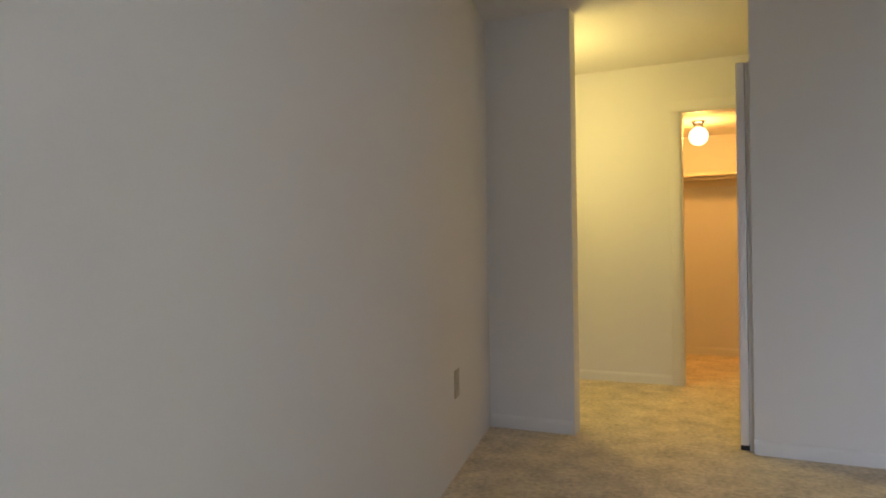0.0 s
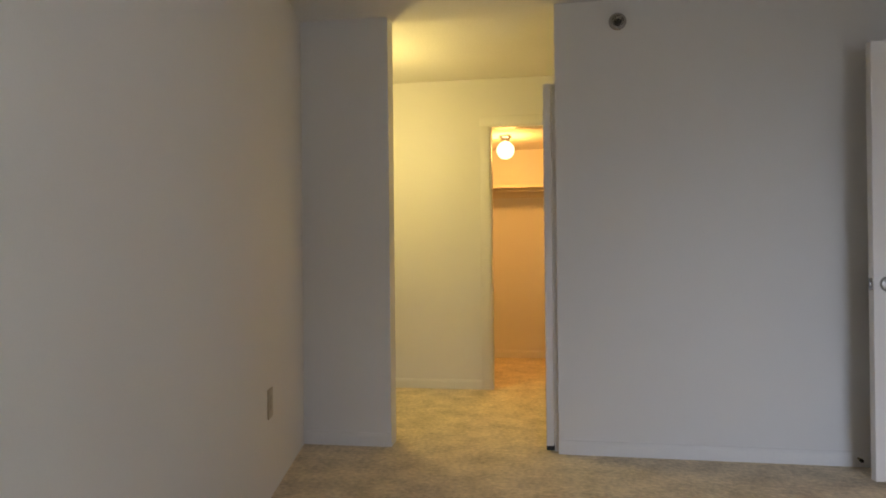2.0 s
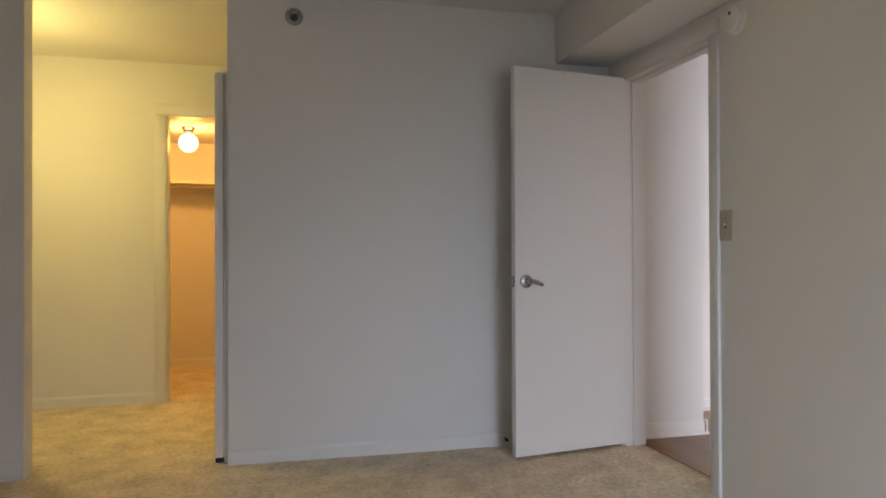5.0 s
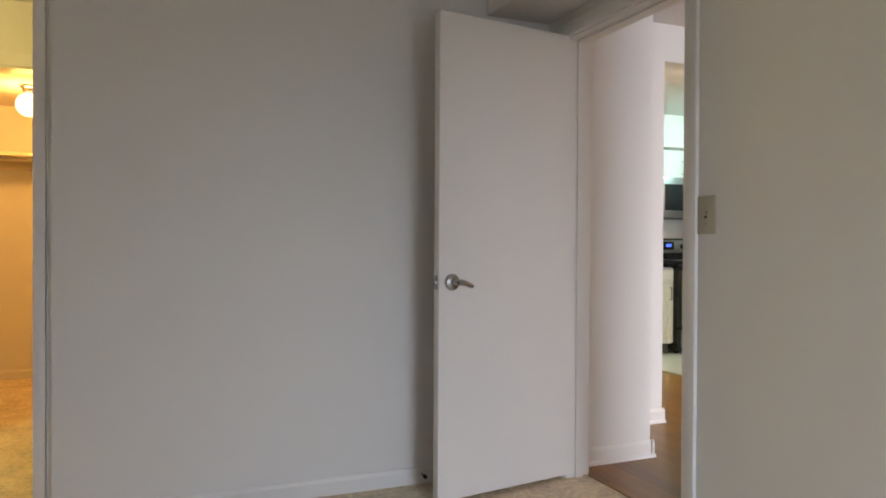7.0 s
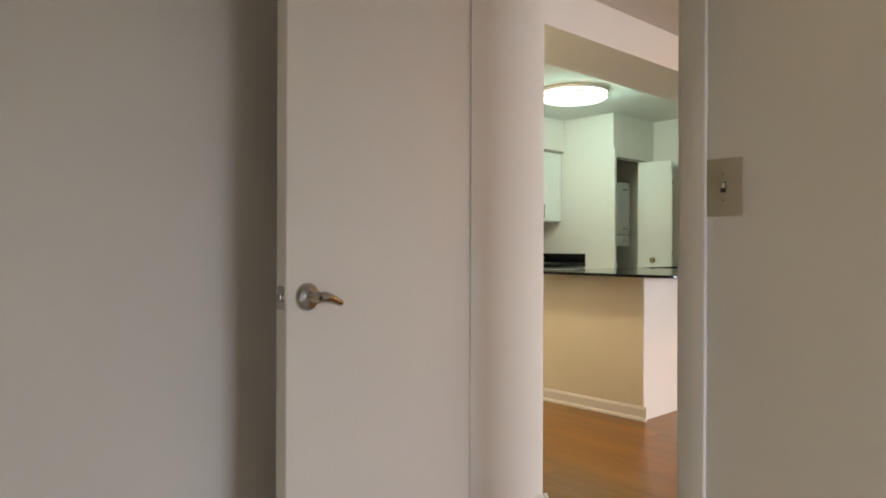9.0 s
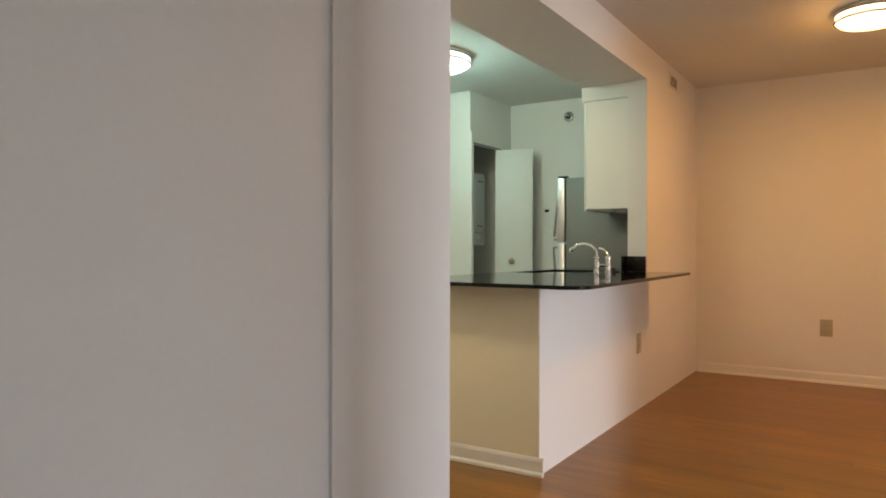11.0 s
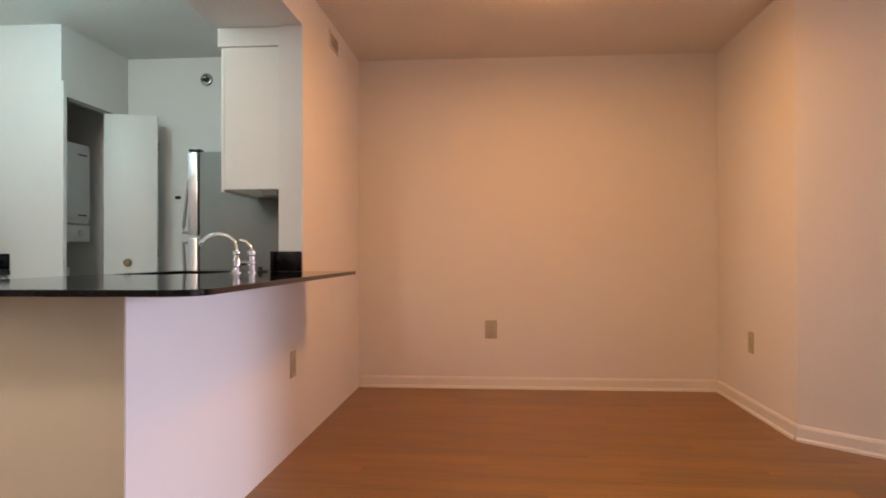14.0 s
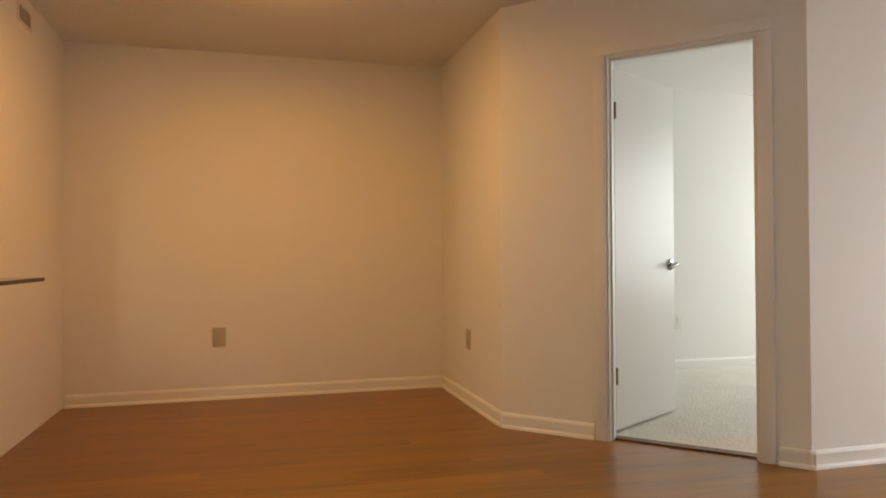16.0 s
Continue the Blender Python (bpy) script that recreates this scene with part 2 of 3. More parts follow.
# ---- bedroom walls ----
# the long wall runs at a slight slant
wall("wall_west", -1.145 + 5.42 * 0.195, -2.00, 90 + math.degrees(math.atan(0.195)), 5.42 * math.hypot(1, 0.195), "plain painted long bedroom wall", z1=2.47)
wall("wall_passage_west", -1.165, 3.42, 90, 3.3, "painted wall of the closet passage", z1=2.47)
wall("wall_bedroom_stub", -1.165, 3.42, 0, 0.535, "short painted wall beside the closet passage", z1=2.47)
wall("wall_bedroom_north", 0.30, 3.403, -1.2, 2.24, "plain painted bedroom wall beside the door", z1=2.47)
wall("wall_bedroom_east", 2.42, 3.40, -90, 6.22, "painted bedroom wall with the doorway and the switch", openings=[(0.20, 0.993, 0.0, 2.05)])
wall("wall_bedroom_south", 2.42, -2.00, 180, 2.6, "painted bedroom wall with the window", openings=[(0.10, 1.30, 0.15, 1.75)])
slab("wall_soffit", 2.09, -2.70, 2.418, 3.36, 2.152, H - 0.001, PAINT, "painted soffit over the bedroom door", "soffit")
wall("wall_closet_front", -1.165, 5.08, 0, 2.165, "painted wall with the open closet doorway", z1=2.47, openings=[(0.945, 1.70, 0.0, 2.10)])
wall("wall_vestibule_east", 0.66, 5.08, -90, 1.56, "painted wall of the closet passage", z1=2.47)
wall("wall_closet_back", -1.165, 6.72, 0, 2.2, "painted back wall of the closet", z1=2.14)
wall("wall_closet_east", 1.00, 6.72, -90, 1.52, "painted side wall of the closet", z1=2.14)

# ---- living area walls ----
wall("wall_hall", 2.54, 3.30, 0, 0.459, "painted wall beside the bedroom doorway", thick=0.517, z1=H)
wall("wall_kitchen", 2.54, 3.818, 0, 5.302, "painted wall with the wide kitchen opening over the bar", thick=0.13, openings=[(0.975, 2.08, 0.0, 2.203), (2.08, 3.809, 0.878, 2.203)])
slab("wall_kitchen_bulkhead", 3.475, 3.948, 7.652, 4.29, 2.203, H - 0.001, PAINT, "painted bulkhead over the bar and the cabinet", "soffit")
wall("wall_kitchen_west", 3.36, 3.95, 90, 2.52, "painted end wall of the kitchen")
wall("wall_kitchen_north", 3.24, 6.47, 0, 4.64, "painted back wall of the kitchen")
wall("wall_kitchen_return", 6.87, 6.47, -90, 0.964, "painted wall between the counter and the laundry closet", thick=0.03)
wall("wall_laundry_header", 6.90, 5.506, 0, 0.752, "painted wall over the laundry closet", thick=0.09, z0=1.99)
wall("wall_kitchen_east", 7.653, 6.47, -90, 2.522, "painted end wall of the kitchen with a sprinkler", thick=0.187)
wall("wall_east", 7.84, 3.818, -90, 2.603, "plain painted far wall of the dining nook")
wall("wall_nook_south", 7.84, 1.215, 180, 1.295, "plain painted side wall of the dining nook", thick=0.10)
AX, AY, BX, BY = 6.545, 1.217, 5.41, 0.13
CH = math.degrees(math.atan2(BY - AY, BX - AX))
CL = math.hypot(BX - AX, BY - AY)
wall("wall_diagonal", AX, AY, CH, CL, "painted diagonal wall with the doorway to the far bedroom", thick=0.11, openings=[(0.612, 1.367, 0.0, 2.06)])
wall("wall_living_east", BX, BY, -90, 4.63, "plain painted living area wall", thick=0.12)
wall("wall_living_south", 5.41, -4.50, 180, 2.87, "painted living area wall with the window", openings=[(0.01, 1.13, 0.15, 2.15)])
# added wall, out of view, that keeps window light off the hall wall
wall("wall_unseen_hall_shade", 3.54, -4.50, 90, 5.15, "plain painted living area wall", thick=0.99)
wall("wall_back_bedroom_east", 8.0, 1.10, -90, 4.3, "plain white wall of the far bedroom")
wall("wall_back_bedroom_south", 8.0, -3.20, 180, 2.47, "white wall of the far bedroom with the window", openings=[(0.2, 2.0, 0.6, 2.1)])
wall("wall_back_bedroom_north", 6.60, 1.10, 0, 1.4, "white wall of the far bedroom", thick=0.012)

# ---- windows behind the camera ----
def window(name, x, y, z, w, h, label):
    t = thing(name, pose(x, y, z), label, "window", kind="structure")
    bm = bmx()
    for a in ((-w / 2, 0, -w / 2 + 0.05, h), (w / 2 - 0.05, 0, w / 2, h), (-w / 2 + 0.05, 0, w / 2 - 0.05, 0.05), (-w / 2 + 0.05, h - 0.05, w / 2 - 0.05, h), (-0.025, 0.05, 0.025, h - 0.05)):
        box(bm, a[0], -0.03, a[1], a[2], 0.03, a[3])
    part("window_frame", bm, FRAMEW, t)
    return t


window("window_1", 1.72, -2.06, 0.15, 1.2, 1.6, "white framed bedroom window")
window("window_2", 4.84, -4.56, 0.15, 1.12, 2.0, "white framed living area window")
window("window_3", 6.9, -3.26, 0.60, 1.8, 1.5, "white framed far bedroom window")

# ---- baseboards ----
skirting("baseboard_stub", -1.13, 3.42, 0, 0.49, False, height=0.075)
skirting("baseboard_north", 0.30, 3.403, -1.2, 2.10, False, height=0.075)
skirting("baseboard_passage", -1.14, 5.08, 0, 0.87, False, height=0.075)
skirting("baseboard_closet", -1.14, 6.72, 0, 2.1, False, height=0.075)
skirting("baseboard_hall", 2.60, 3.30, 0, 0.419)
skirting("baseboard_hall_return", 2.999, 3.278, 90, 0.537)
skirting("baseboard_kitchen_left", 3.035, 3.818, 0, 0.495)
skirting("baseboard_bar_end", 4.62, 4.76, -90, 0.965)
skirting("baseboard_east", 7.84, 3.80, -90, 2.57)
skirting("baseboard_nook", 7.83, 1.215, 180, 1.28)
skirting("baseboard_diagonal_a", AX, AY, CH, 0.545)
ux, uy = math.cos(radians(CH)), math.sin(radians(CH))
skirting("baseboard_diagonal_b", AX + ux * 1.436, AY + uy * 1.436, CH, CL - 1.436 + 0.02)
skirting("baseboard_living", BX, BY + 0.012, -90, 4.5)
skirting("baseboard_back_bedroom", 8.0, 1.0, -90, 4.0, False)


# ---- door frames ----
def door_frame(name, m, width, height, depth, label, casing=0.062, both=True):
    """Jambs, stops and casings; the opening runs along +x from 0, its near face on y = 0, its depth along +y."""
    t = thing(name, m, label, "door frame", kind="structure")
    j = 0.018
    part("jamb", box(bmx(), 0, -0.002, 0, j, depth + 0.002, height - j), TRIM, t)
    part("jamb", box(bmx(), width - j, -0.002, 0, width, depth + 0.002, height - j), TRIM, t)
    part("head_jamb", box(bmx(), 0, -0.002, height - j, width, depth + 0.002, height), TRIM, t)
    for s, y0, y1 in ((-1, -0.016, 0.0), (1, depth, depth + 0.016))[: 2 if both else 1]:
        r = 0.006
        part("casing", box(bmx(), -casing + r, y0, 0, r, y1, height - r, 0.004), TRIM, t)
        part("casing", box(bmx(), width - r, y0, 0, width + casing - r, y1, height - r, 0.004), TRIM, t)
        part("head_casing", box(bmx(), -casing + r, y0, height - r, width + casing - r, y1, height + casing - r, 0.004), TRIM, t)
    return t


def stops(t, width, height, y0, y1):
    j = 0.018
    part("stop", box(bmx(), j, y0, 0, j + 0.011, y1, height - j), TRIM, t)
    part("stop", box(bmx(), width - j - 0.011, y0, 0, width - j, y1, height - j), TRIM, t)
    part("stop", box(bmx(), j + 0.011, y0, height - j - 0.011, width - j - 0.011, y1, height - j), TRIM, t)


df1 = door_frame("door_frame_1", pose(2.42, 3.20, 0, 0, 0, -90), 0.793, 2.05, 0.12, "white painted bedroom door frame")
stops(df1, 0.793, 2.05, 0.045, 0.085)
part("strike_plate", box(bmx(), 0.7725, 0.006, 0.89, 0.7755, 0.034, 0.965), NICKEL, df1, "worn metal strike plate")
df2 = door_frame("door_frame_2", pose(AX + ux * 0.612, AY + uy * 0.612, 0, 0, 0, CH), 0.755, 2.06, 0.11, "white painted frame of the far bedroom door")
stops(df2, 0.755, 2.06, 0.03, 0.07)
cf = door_frame("door_frame_3", pose(-0.22, 5.08, 0), 0.755, 2.10, 0.12, "painted frame of the closet doorway", casing=0.075)


# ---- doors ----
def lever(parent, x, z, side, reach, facing=-1):
    """A lever handle on the face at y = side; reach is the way its lever points along x."""
    s = 1 if side > -0.001 and facing > 0 else -1
    h = part("door_handle", lathe(bmx(), (x, side, z), (0, s, 0), [(0.035, 0), (0.035, 0.006), (0.031, 0.012), (0.014, 0.016), (0.0115, 0.02), (0.0115, 0.05), (0.009, 0.055)], 28), NICKEL, parent, "satin nickel lever handle")
    pts = [(x, side + s * 0.045, z), (x + reach * 0.018, side + s * 0.048, z + 0.001), (x + reach * 0.036, side + s * 0.047, z - 0.003), (x + reach * 0.060, side + s * 0.045, z - 0.012), (x + reach * 0.076, side + s * 0.043, z - 0.017)]
    part("lever", tube(bmx(), pts, 0.01, 14, [0.014, 0.0135, 0.012, 0.0105, 0.0085]), NICKEL, h)
    part("lock_button", cyl(bmx(), (x, side + s * 0.055, z), (0, s, 0), 0.004, 0.004, 0.004, 10), SLOT, h)
    return h


hx, hy, fx, fy = 2.467, 3.178, 1.733, 3.075
da = math.degrees(math.atan2(fy - hy, fx - hx))
# the leaf's body lies on the far side of its visible face
bd = thing("door_1", pose(hx, hy, 0, 0, 0, da), "white flush bedroom door standing wide open", "door", kind="structure")
W1 = math.hypot(fx - hx, fy - hy)
part("leaf", box(bmx(), 0, -0.04, 0.02, W1, 0, 2.045, 0.002, 1), DOORP, bd)
lever(bd, W1 - 0.062, 0.927, 0.0, -1, 1)
lever(bd, W1 - 0.062, 0.927, -0.04, -1, -1)
pl = part("latch_plate", box(bmx(), W1, -0.0325, 0.899, W1 + 0.0016, -0.0075, 0.955), NICKEL, bd, "small metal latch plate")
part("latch_bolt", box(bmx(), W1 + 0.0016, -0.027, 0.918, W1 + 0.010, -0.013, 0.936, 0.003), NICKEL, pl)
for z in (0.32, 1.02, 1.80):
    hg = part("hinge", box(bmx(), -0.002, -0.036, z - 0.045, 0.0, -0.002, z + 0.045), TRIM, bd)
    part("knuckle", cyl(bmx(), (-0.006, -0.001, z - 0.045), (0, 0, 1), 0.005, 0.005, 0.09, 10), TRIM, hg)

# the door of the passage, folded back against the end of the bedroom wall
pd = thing("door_2", pose(0.285, 3.50, 0, 0, 0, 90), "white flush passage door standing wide open", "door", kind="structure")
part("leaf", box(bmx(), -0.060, 0.008, 0.03, 0.71, 0.050, 2.01, 0.003, 2), DOORP, pd)
part("jamb_strip", box(bmx(), -0.055, -0.0145, 0.0, 0.10, 0.0055, 2.01, 0.001, 1), TRIM, pd)
# dark block that draws the shade in the gap below the leaf
part("bottom_gap_shade", box(bmx(), -0.04, 0.0, 0.0, 0.03, 0.05, 0.022, 0.003), RUBBER, pd, "dark block standing for the shaded gap under the door")

# far bedroom door: hinged on the first jamb, swung into that room
qx, qy, ex, ey = 6.215, 0.672, 6.577, 0.054
a2 = math.degrees(math.atan2(ey - qy, ex - qx))
W2 = math.hypot(ex - qx, ey - qy)
d3 = thing("door_3", pose(qx, qy, 0, 0, 0, a2), "white flush far bedroom door standing half open", "door", kind="structure")
part("leaf", box(bmx(), 0, 0, 0.02, W2, 0.04, 2.035, 0.002, 1), DOORP, d3)
lever(d3, W2 - 0.062, 0.93, 0.0, -1, -1)
lever(d3, W2 - 0.062, 0.93, 0.04, -1, 1)
for z in (0.33, 1.78):
    hg = part("hinge", box(bmx(), 0.021 - 0.002, 0.062, z - 0.045, 0.0205, 0.104, z + 0.045), BRASS, df2, "worn metal hinge leaf on the jamb")
    part("knuckle", cyl(bmx(), (0.026, 0.108, z - 0.045), (0, 0, 1), 0.006, 0.006, 0.09, 10), BRASS, hg)
tagged(structure("threshold_2", box(bmx(), 0.018, 0.05, 0, 0.737, 0.115, 0.010, 0.004), SILL, "worn brown wooden threshold strip", "threshold")).matrix_basis = pose(AX + ux * 0.612, AY + uy * 0.612, 0, 0, 0, CH)


# ---- wall plates ----
def outlet(m, label, mat=PLAST):
    """A duplex outlet; its back lies on y = 0 and it faces -y."""
    t = thing("outlet", m, label, "outlet", "wall outlets")
    part("cover_plate", box(bmx(), -0.0445, -0.006, -0.0665, 0.0445, 0, 0.0665, 0.003), mat, t)
    for z in (-0.02, 0.02):
        r = part("receptacle", lathe(bmx(), (0, -0.0055, z), (0, -1, 0), [(0.0165, 0), (0.0165, 0.002), (0.0155, 0.0028)], 20), mat, t)
        for x in (-0.006, 0.006):
            part("slot", box(bmx(), x - 0.001, -0.0088, z - 0.003, x + 0.001, -0.0082, z + 0.005), SLOT, r)
    part("screw", cyl(bmx(), (0, -0.006, 0), (0, -1, 0), 0.003, 0.003, 0.0012, 10), NICKEL, t)
    return t


outlet(pose(-1.145 + (3.42 - 2.555) * 0.195, 2.555, 0.427, 0, 0, 101), "almond plastic wall outlet low on the bedroom wall")
outlet(pose(7.84, 2.836, 0.434, 0, 0, -90), "almond plastic wall outlet on the nook wall")
outlet(pose(7.20, 1.215, 0.433, 0, 0, 180), "almond plastic wall outlet on the nook side wall")
outlet(pose(6.171, 3.818, 0.437), "almond plastic wall outlet under the bar", PLAST)
outlet(pose(6.43, 6.47, 1.09), "almond plastic wall outlet over the kitchen counter", PLAST)
outlet(pose(8.0, -0.93, 0.42, 0, 0, -90), "white plastic wall outlet in the far bedroom", PLASTW)

sw = thing("light_switch", pose(2.42, 2.312, 1.191, 0, 0, -90), "almond plastic light switch beside the bedroom door", "light switch")
part("cover_plate", box(bmx(), -0.0445, -0.006, -0.0665, 0.0445, 0, 0.0665, 0.003), PLAST, sw)
part("toggle", box(bmx(), -0.004, -0.017, -0.002, 0.004, -0.005, 0.010, 0.0015), PLAST, sw)
part("toggle_slot", box(bmx(), -0.006, -0.0066, -0.012, 0.006, -0.0058, 0.012), SLOT, sw)
for z in (-0.03, 0.03):
    part("screw", cyl(bmx(), (0, -0.0058, z), (0, -1, 0), 0.003, 0.003, 0.0012, 10), BRASS, sw)

sd = thing("smoke_detector", pose(2.42, 2.24, 2.06, 0, 0, -90), "round off-white smoke detector by the door casing", "smoke detector")
part("base", lathe(bmx(), (0, 0, 0), (0, -1, 0), [(0.066, 0), (0.066, 0.012), (0.062, 0.016)], 36), PLASTW, sd)
part("cover", lathe(bmx(), (0, -0.016, 0), (0, -1, 0), [(0.058, 0), (0.057, 0.014), (0.050, 0.022), (0.030, 0.026)], 36), PLASTW, sd)
part("button", lathe(bmx(), (0.01, -0.042, 0.02), (0, -1, 0), [(0.008, 0), (0.007, 0.003)], 16), SLOT, sd)


def sprinkler(m, label):
    t = thing("sprinkler", m, label, "sprinkler", "wall sprinklers")
    part("escutcheon", lathe(bmx(), (0, 0, 0), (0, -1, 0), [(0.047, 0), (0.047, 0.004), (0.039, 0.014), (0.030, 0.016), (0.028, 0.008)], 32), NICKEL, t)
    part("body", lathe(bmx(), (0, -0.008, 0), (0, -1, 0), [(0.022, 0), (0.020, 0.02), (0.012, 0.024), (0.009, 0.034)], 18), SLOT, t, "dark sprinkler body")
    for s in (-1, 1):
        part("frame_arm", tube(bmx(), [(s * 0.012, -0.026, 0), (s * 0.014, -0.04, 0), (s * 0.004, -0.055, 0)], 0.0022, 8), BRASS, t)
    part("deflector", box(bmx(), -0.014, -0.060, -0.002, 0.014, -0.046, 0.012, 0.001), NICKEL, t)


sprinkler(pose(0.634, 3.40, 2.312), "round metal sprinkler high on the bedroom wall")
sprinkler(pose(7.653, 4.909, 2.268, 0, 0, -90), "round metal sprinkler high on the kitchen wall")

vent = thing("air_vent", pose(7.04, 3.818, 2.32), "painted metal air vent high on the wall", "air vent")
part("backing", box(bmx(), -0.105, -0.003, -0.042, 0.105, -0.001, 0.042), VENTB, vent)
for a in ((-0.122, -0.054, -0.102, 0.054), (0.102, -0.054, 0.122, 0.054), (-0.102, -0.054, 0.102, -0.040), (-0.102, 0.040, 0.102, 0.054)):
    part("frame", box(bmx(), a[0], -0.008, a[1], a[2], 0, a[3], 0.002, 1), TRIM, vent)
for i in range(6):
    o = part("slat", box(bmx(), -0.102, -0.007, -0.001, 0.102, 0.003, 0.001), TRIM, vent)
    o.matrix_basis = pose(0, -0.004, -0.034 + i * 0.0136, 35)

# ---- lamps ----
gl = thing("globe_light", pose(-0.141, 5.849, 2.14), "lit white glass globe on the closet ceiling", "ceiling lamp")
part("canopy", lathe(bmx(), (0, 0, 0), (0, 0, -1), [(0.058, 0), (0.056, 0.012), (0.044, 0.022), (0.040, 0.045)], 32), CHROME, gl)
bm = bmx()
bmesh.ops.create_uvsphere(bm, u_segments=40, v_segments=24, radius=0.080, matrix=Matrix.Translation((0, 0, -0.130)))
g = part("globe", bm, GLOBE, gl, "glowing opal glass globe")
g.visible_shadow = False

vl = thing("passage_light", pose(-1.165, 4.12, 1.92), "lit round glass wall lamp in the closet passage", "wall lamp")
part("wall_plate", lathe(bmx(), (0, 0, 0.06), (1, 0, 0), [(0.055, 0), (0.053, 0.010), (0.020, 0.020)], 32), CHROME, vl)
part("arm", tube(bmx(), [(0.01, 0, 0.06), (0.09, 0, 0.075), (0.145, 0, 0.10), (0.165, 0, 0.075)], 0.008, 10), CHROME, vl)
bm = bmx()
bmesh.ops.create_uvsphere(bm, u_segments=32, v_segments=20, radius=0.075, matrix=Matrix.Translation((0.165, 0, 0.0)))
part("globe", bm, GLOBE, vl, "glowing opal glass globe").visible_shadow = False


def drum(name, m, r, mat, label):
    t = thing(name, m, label, "ceiling lamp")
    part("pan", lathe(bmx(), (0, 0, 0), (0, 0, -1), [(r * 0.94, 0), (r * 0.98, 0.006), (r * 0.98, 0.022)], 64), TRIM, t)
    part("diffuser", lathe(bmx(), (0, 0, -0.0225), (0, 0, -1), [(r * 0.95, 0), (r * 0.965, 0.02), (r * 0.955, 0.045), (r * 0.88, 0.058), (r * 0.6, 0.066), (0.02, 0.069)], 64), mat, t, "glowing white diffuser").visible_shadow = False
    for z in (-0.026, -0.066):
        bm = bmx()
        n = 64
        tube_pts = [(r * 0.985 * math.cos(2 * math.pi * i / n), r * 0.985 * math.sin(2 * math.pi * i / n), z) for i in range(n + 1)]
        part("trim_ring", tube(bm, tube_pts, 0.005, 8), NICKEL, t, "thin metal trim ring")
    return t


drum("kitchen_ceiling_light", pose(5.79, 5.21, H), 0.30, KDIFF, "lit round flush kitchen ceiling light")
# added fixture around that unseen lamp, hidden behind the hall wall
el = thing("unseen_entry_light", pose(3.65, 4.42, H), "added unseen round ceiling lamp at the kitchen entry", "ceiling lamp")
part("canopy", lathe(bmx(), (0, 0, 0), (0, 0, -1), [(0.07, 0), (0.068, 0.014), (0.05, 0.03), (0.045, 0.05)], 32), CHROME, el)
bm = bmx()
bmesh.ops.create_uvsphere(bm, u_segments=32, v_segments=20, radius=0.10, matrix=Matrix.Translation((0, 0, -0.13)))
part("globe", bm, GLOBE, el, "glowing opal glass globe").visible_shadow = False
drum("dining_ceiling_light", pose(6.31, 2.53, H), 0.19, DDIFF, "lit warm round flush dining ceiling light")

# ---- closet ----
sh = thing("closet_shelf", pose(0, 6.72, 1.744), "painted wooden closet shelf across the back wall", "shelf")
part("board", box(bmx(), -1.14, -0.34, -0.02, 0.995, 0, 0.0, 0.002), SHELFP, sh)
part("cleat", box(bmx(), -1.14, -0.02, -0.10, 0.995, 0, -0.021, 0.002), SHELFP, sh)
part("front_edge", box(bmx(), -1.14, -0.352, -0.026, 0.995, -0.341, 0.003, 0.002), SHELFP, sh)
part("hanging_rod", tube(bmx(), [(-1.14, -0.28, -0.045), (0.995, -0.28, -0.045)], 0.016, 16), SHELFP, sh)

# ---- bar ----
be = structure("wall_bar_end", box(bmx(), 4.617, 3.8205, 0.0, 4.74, 4.76, 0.878), WARMLIT, "painted end wall of the kitchen bar", "wall")


def outline_slab(pts, hole, z0, z1, bevel=0.006):
    """A slab of a given outline, with a hole."""
    bm = bmx()
    loops = []
    for loop in (pts, hole):
        if not loop:
            continue
        vs = [bm.verts.new((x, y, z1)) for x, y in loop]
        loops += [bm.edges.new((vs[i], vs[(i + 1) % len(vs)])) for i in range(len(vs))]
    bmesh.ops.triangle_fill(bm, edges=loops, use_beauty=True)
    top = bm.faces[:]
    ex = bmesh.ops.extrude_face_region(bm, geom=top)
    for v in [g for g in ex["geom"] if isinstance(g, bmesh.types.BMVert)]:
        v.co.z = z0
    bmesh.ops.recalc_face_normals(bm, faces=bm.faces[:])
    rim = [e for e in bm.edges if len(e.link_faces) == 2 and e.calc_face_angle(0) > radians(60)]
    bmesh.ops.bevel(bm, geom=rim, offset=bevel, segments=3, affect="EDGES", profile=0.5)
    return bm


def arc(cx, cy, r, a0, a1, n=8):
    return [(cx + r * math.cos(radians(a0 + (a1 - a0) * i / n)), cy + r * math.sin(radians(a0 + (a1 - a0) * i / n))) for i in range(n + 1)]


TOPZ = 0.898
bar = [(4.46, 4.79), *arc(4.56, 3.645, 0.10, 180, 270), (6.405, 3.545), (6.405, 3.812), (6.342, 3.812), (6.342, 3.955), (6.86, 3.955), (6.86, 4.60), (4.76, 4.60), (4.76, 4.79)]
sink_hole = [*arc(5.78, 4.19, 0.06, 180, 270), *arc(6.36, 4.19, 0.06, 270, 360), *arc(6.36, 4.46, 0.06, 0, 90), *arc(5.78, 4.46, 0.06, 90, 180)]
wt = thing("worktop", pose(0, 0, 0.880), "polished black granite bar top with rounded corner", "worktop")
part("slab", outline_slab(bar, sink_hole, 0.0, TOPZ - 0.880, 0.003), GRANITE, wt, smooth=0)
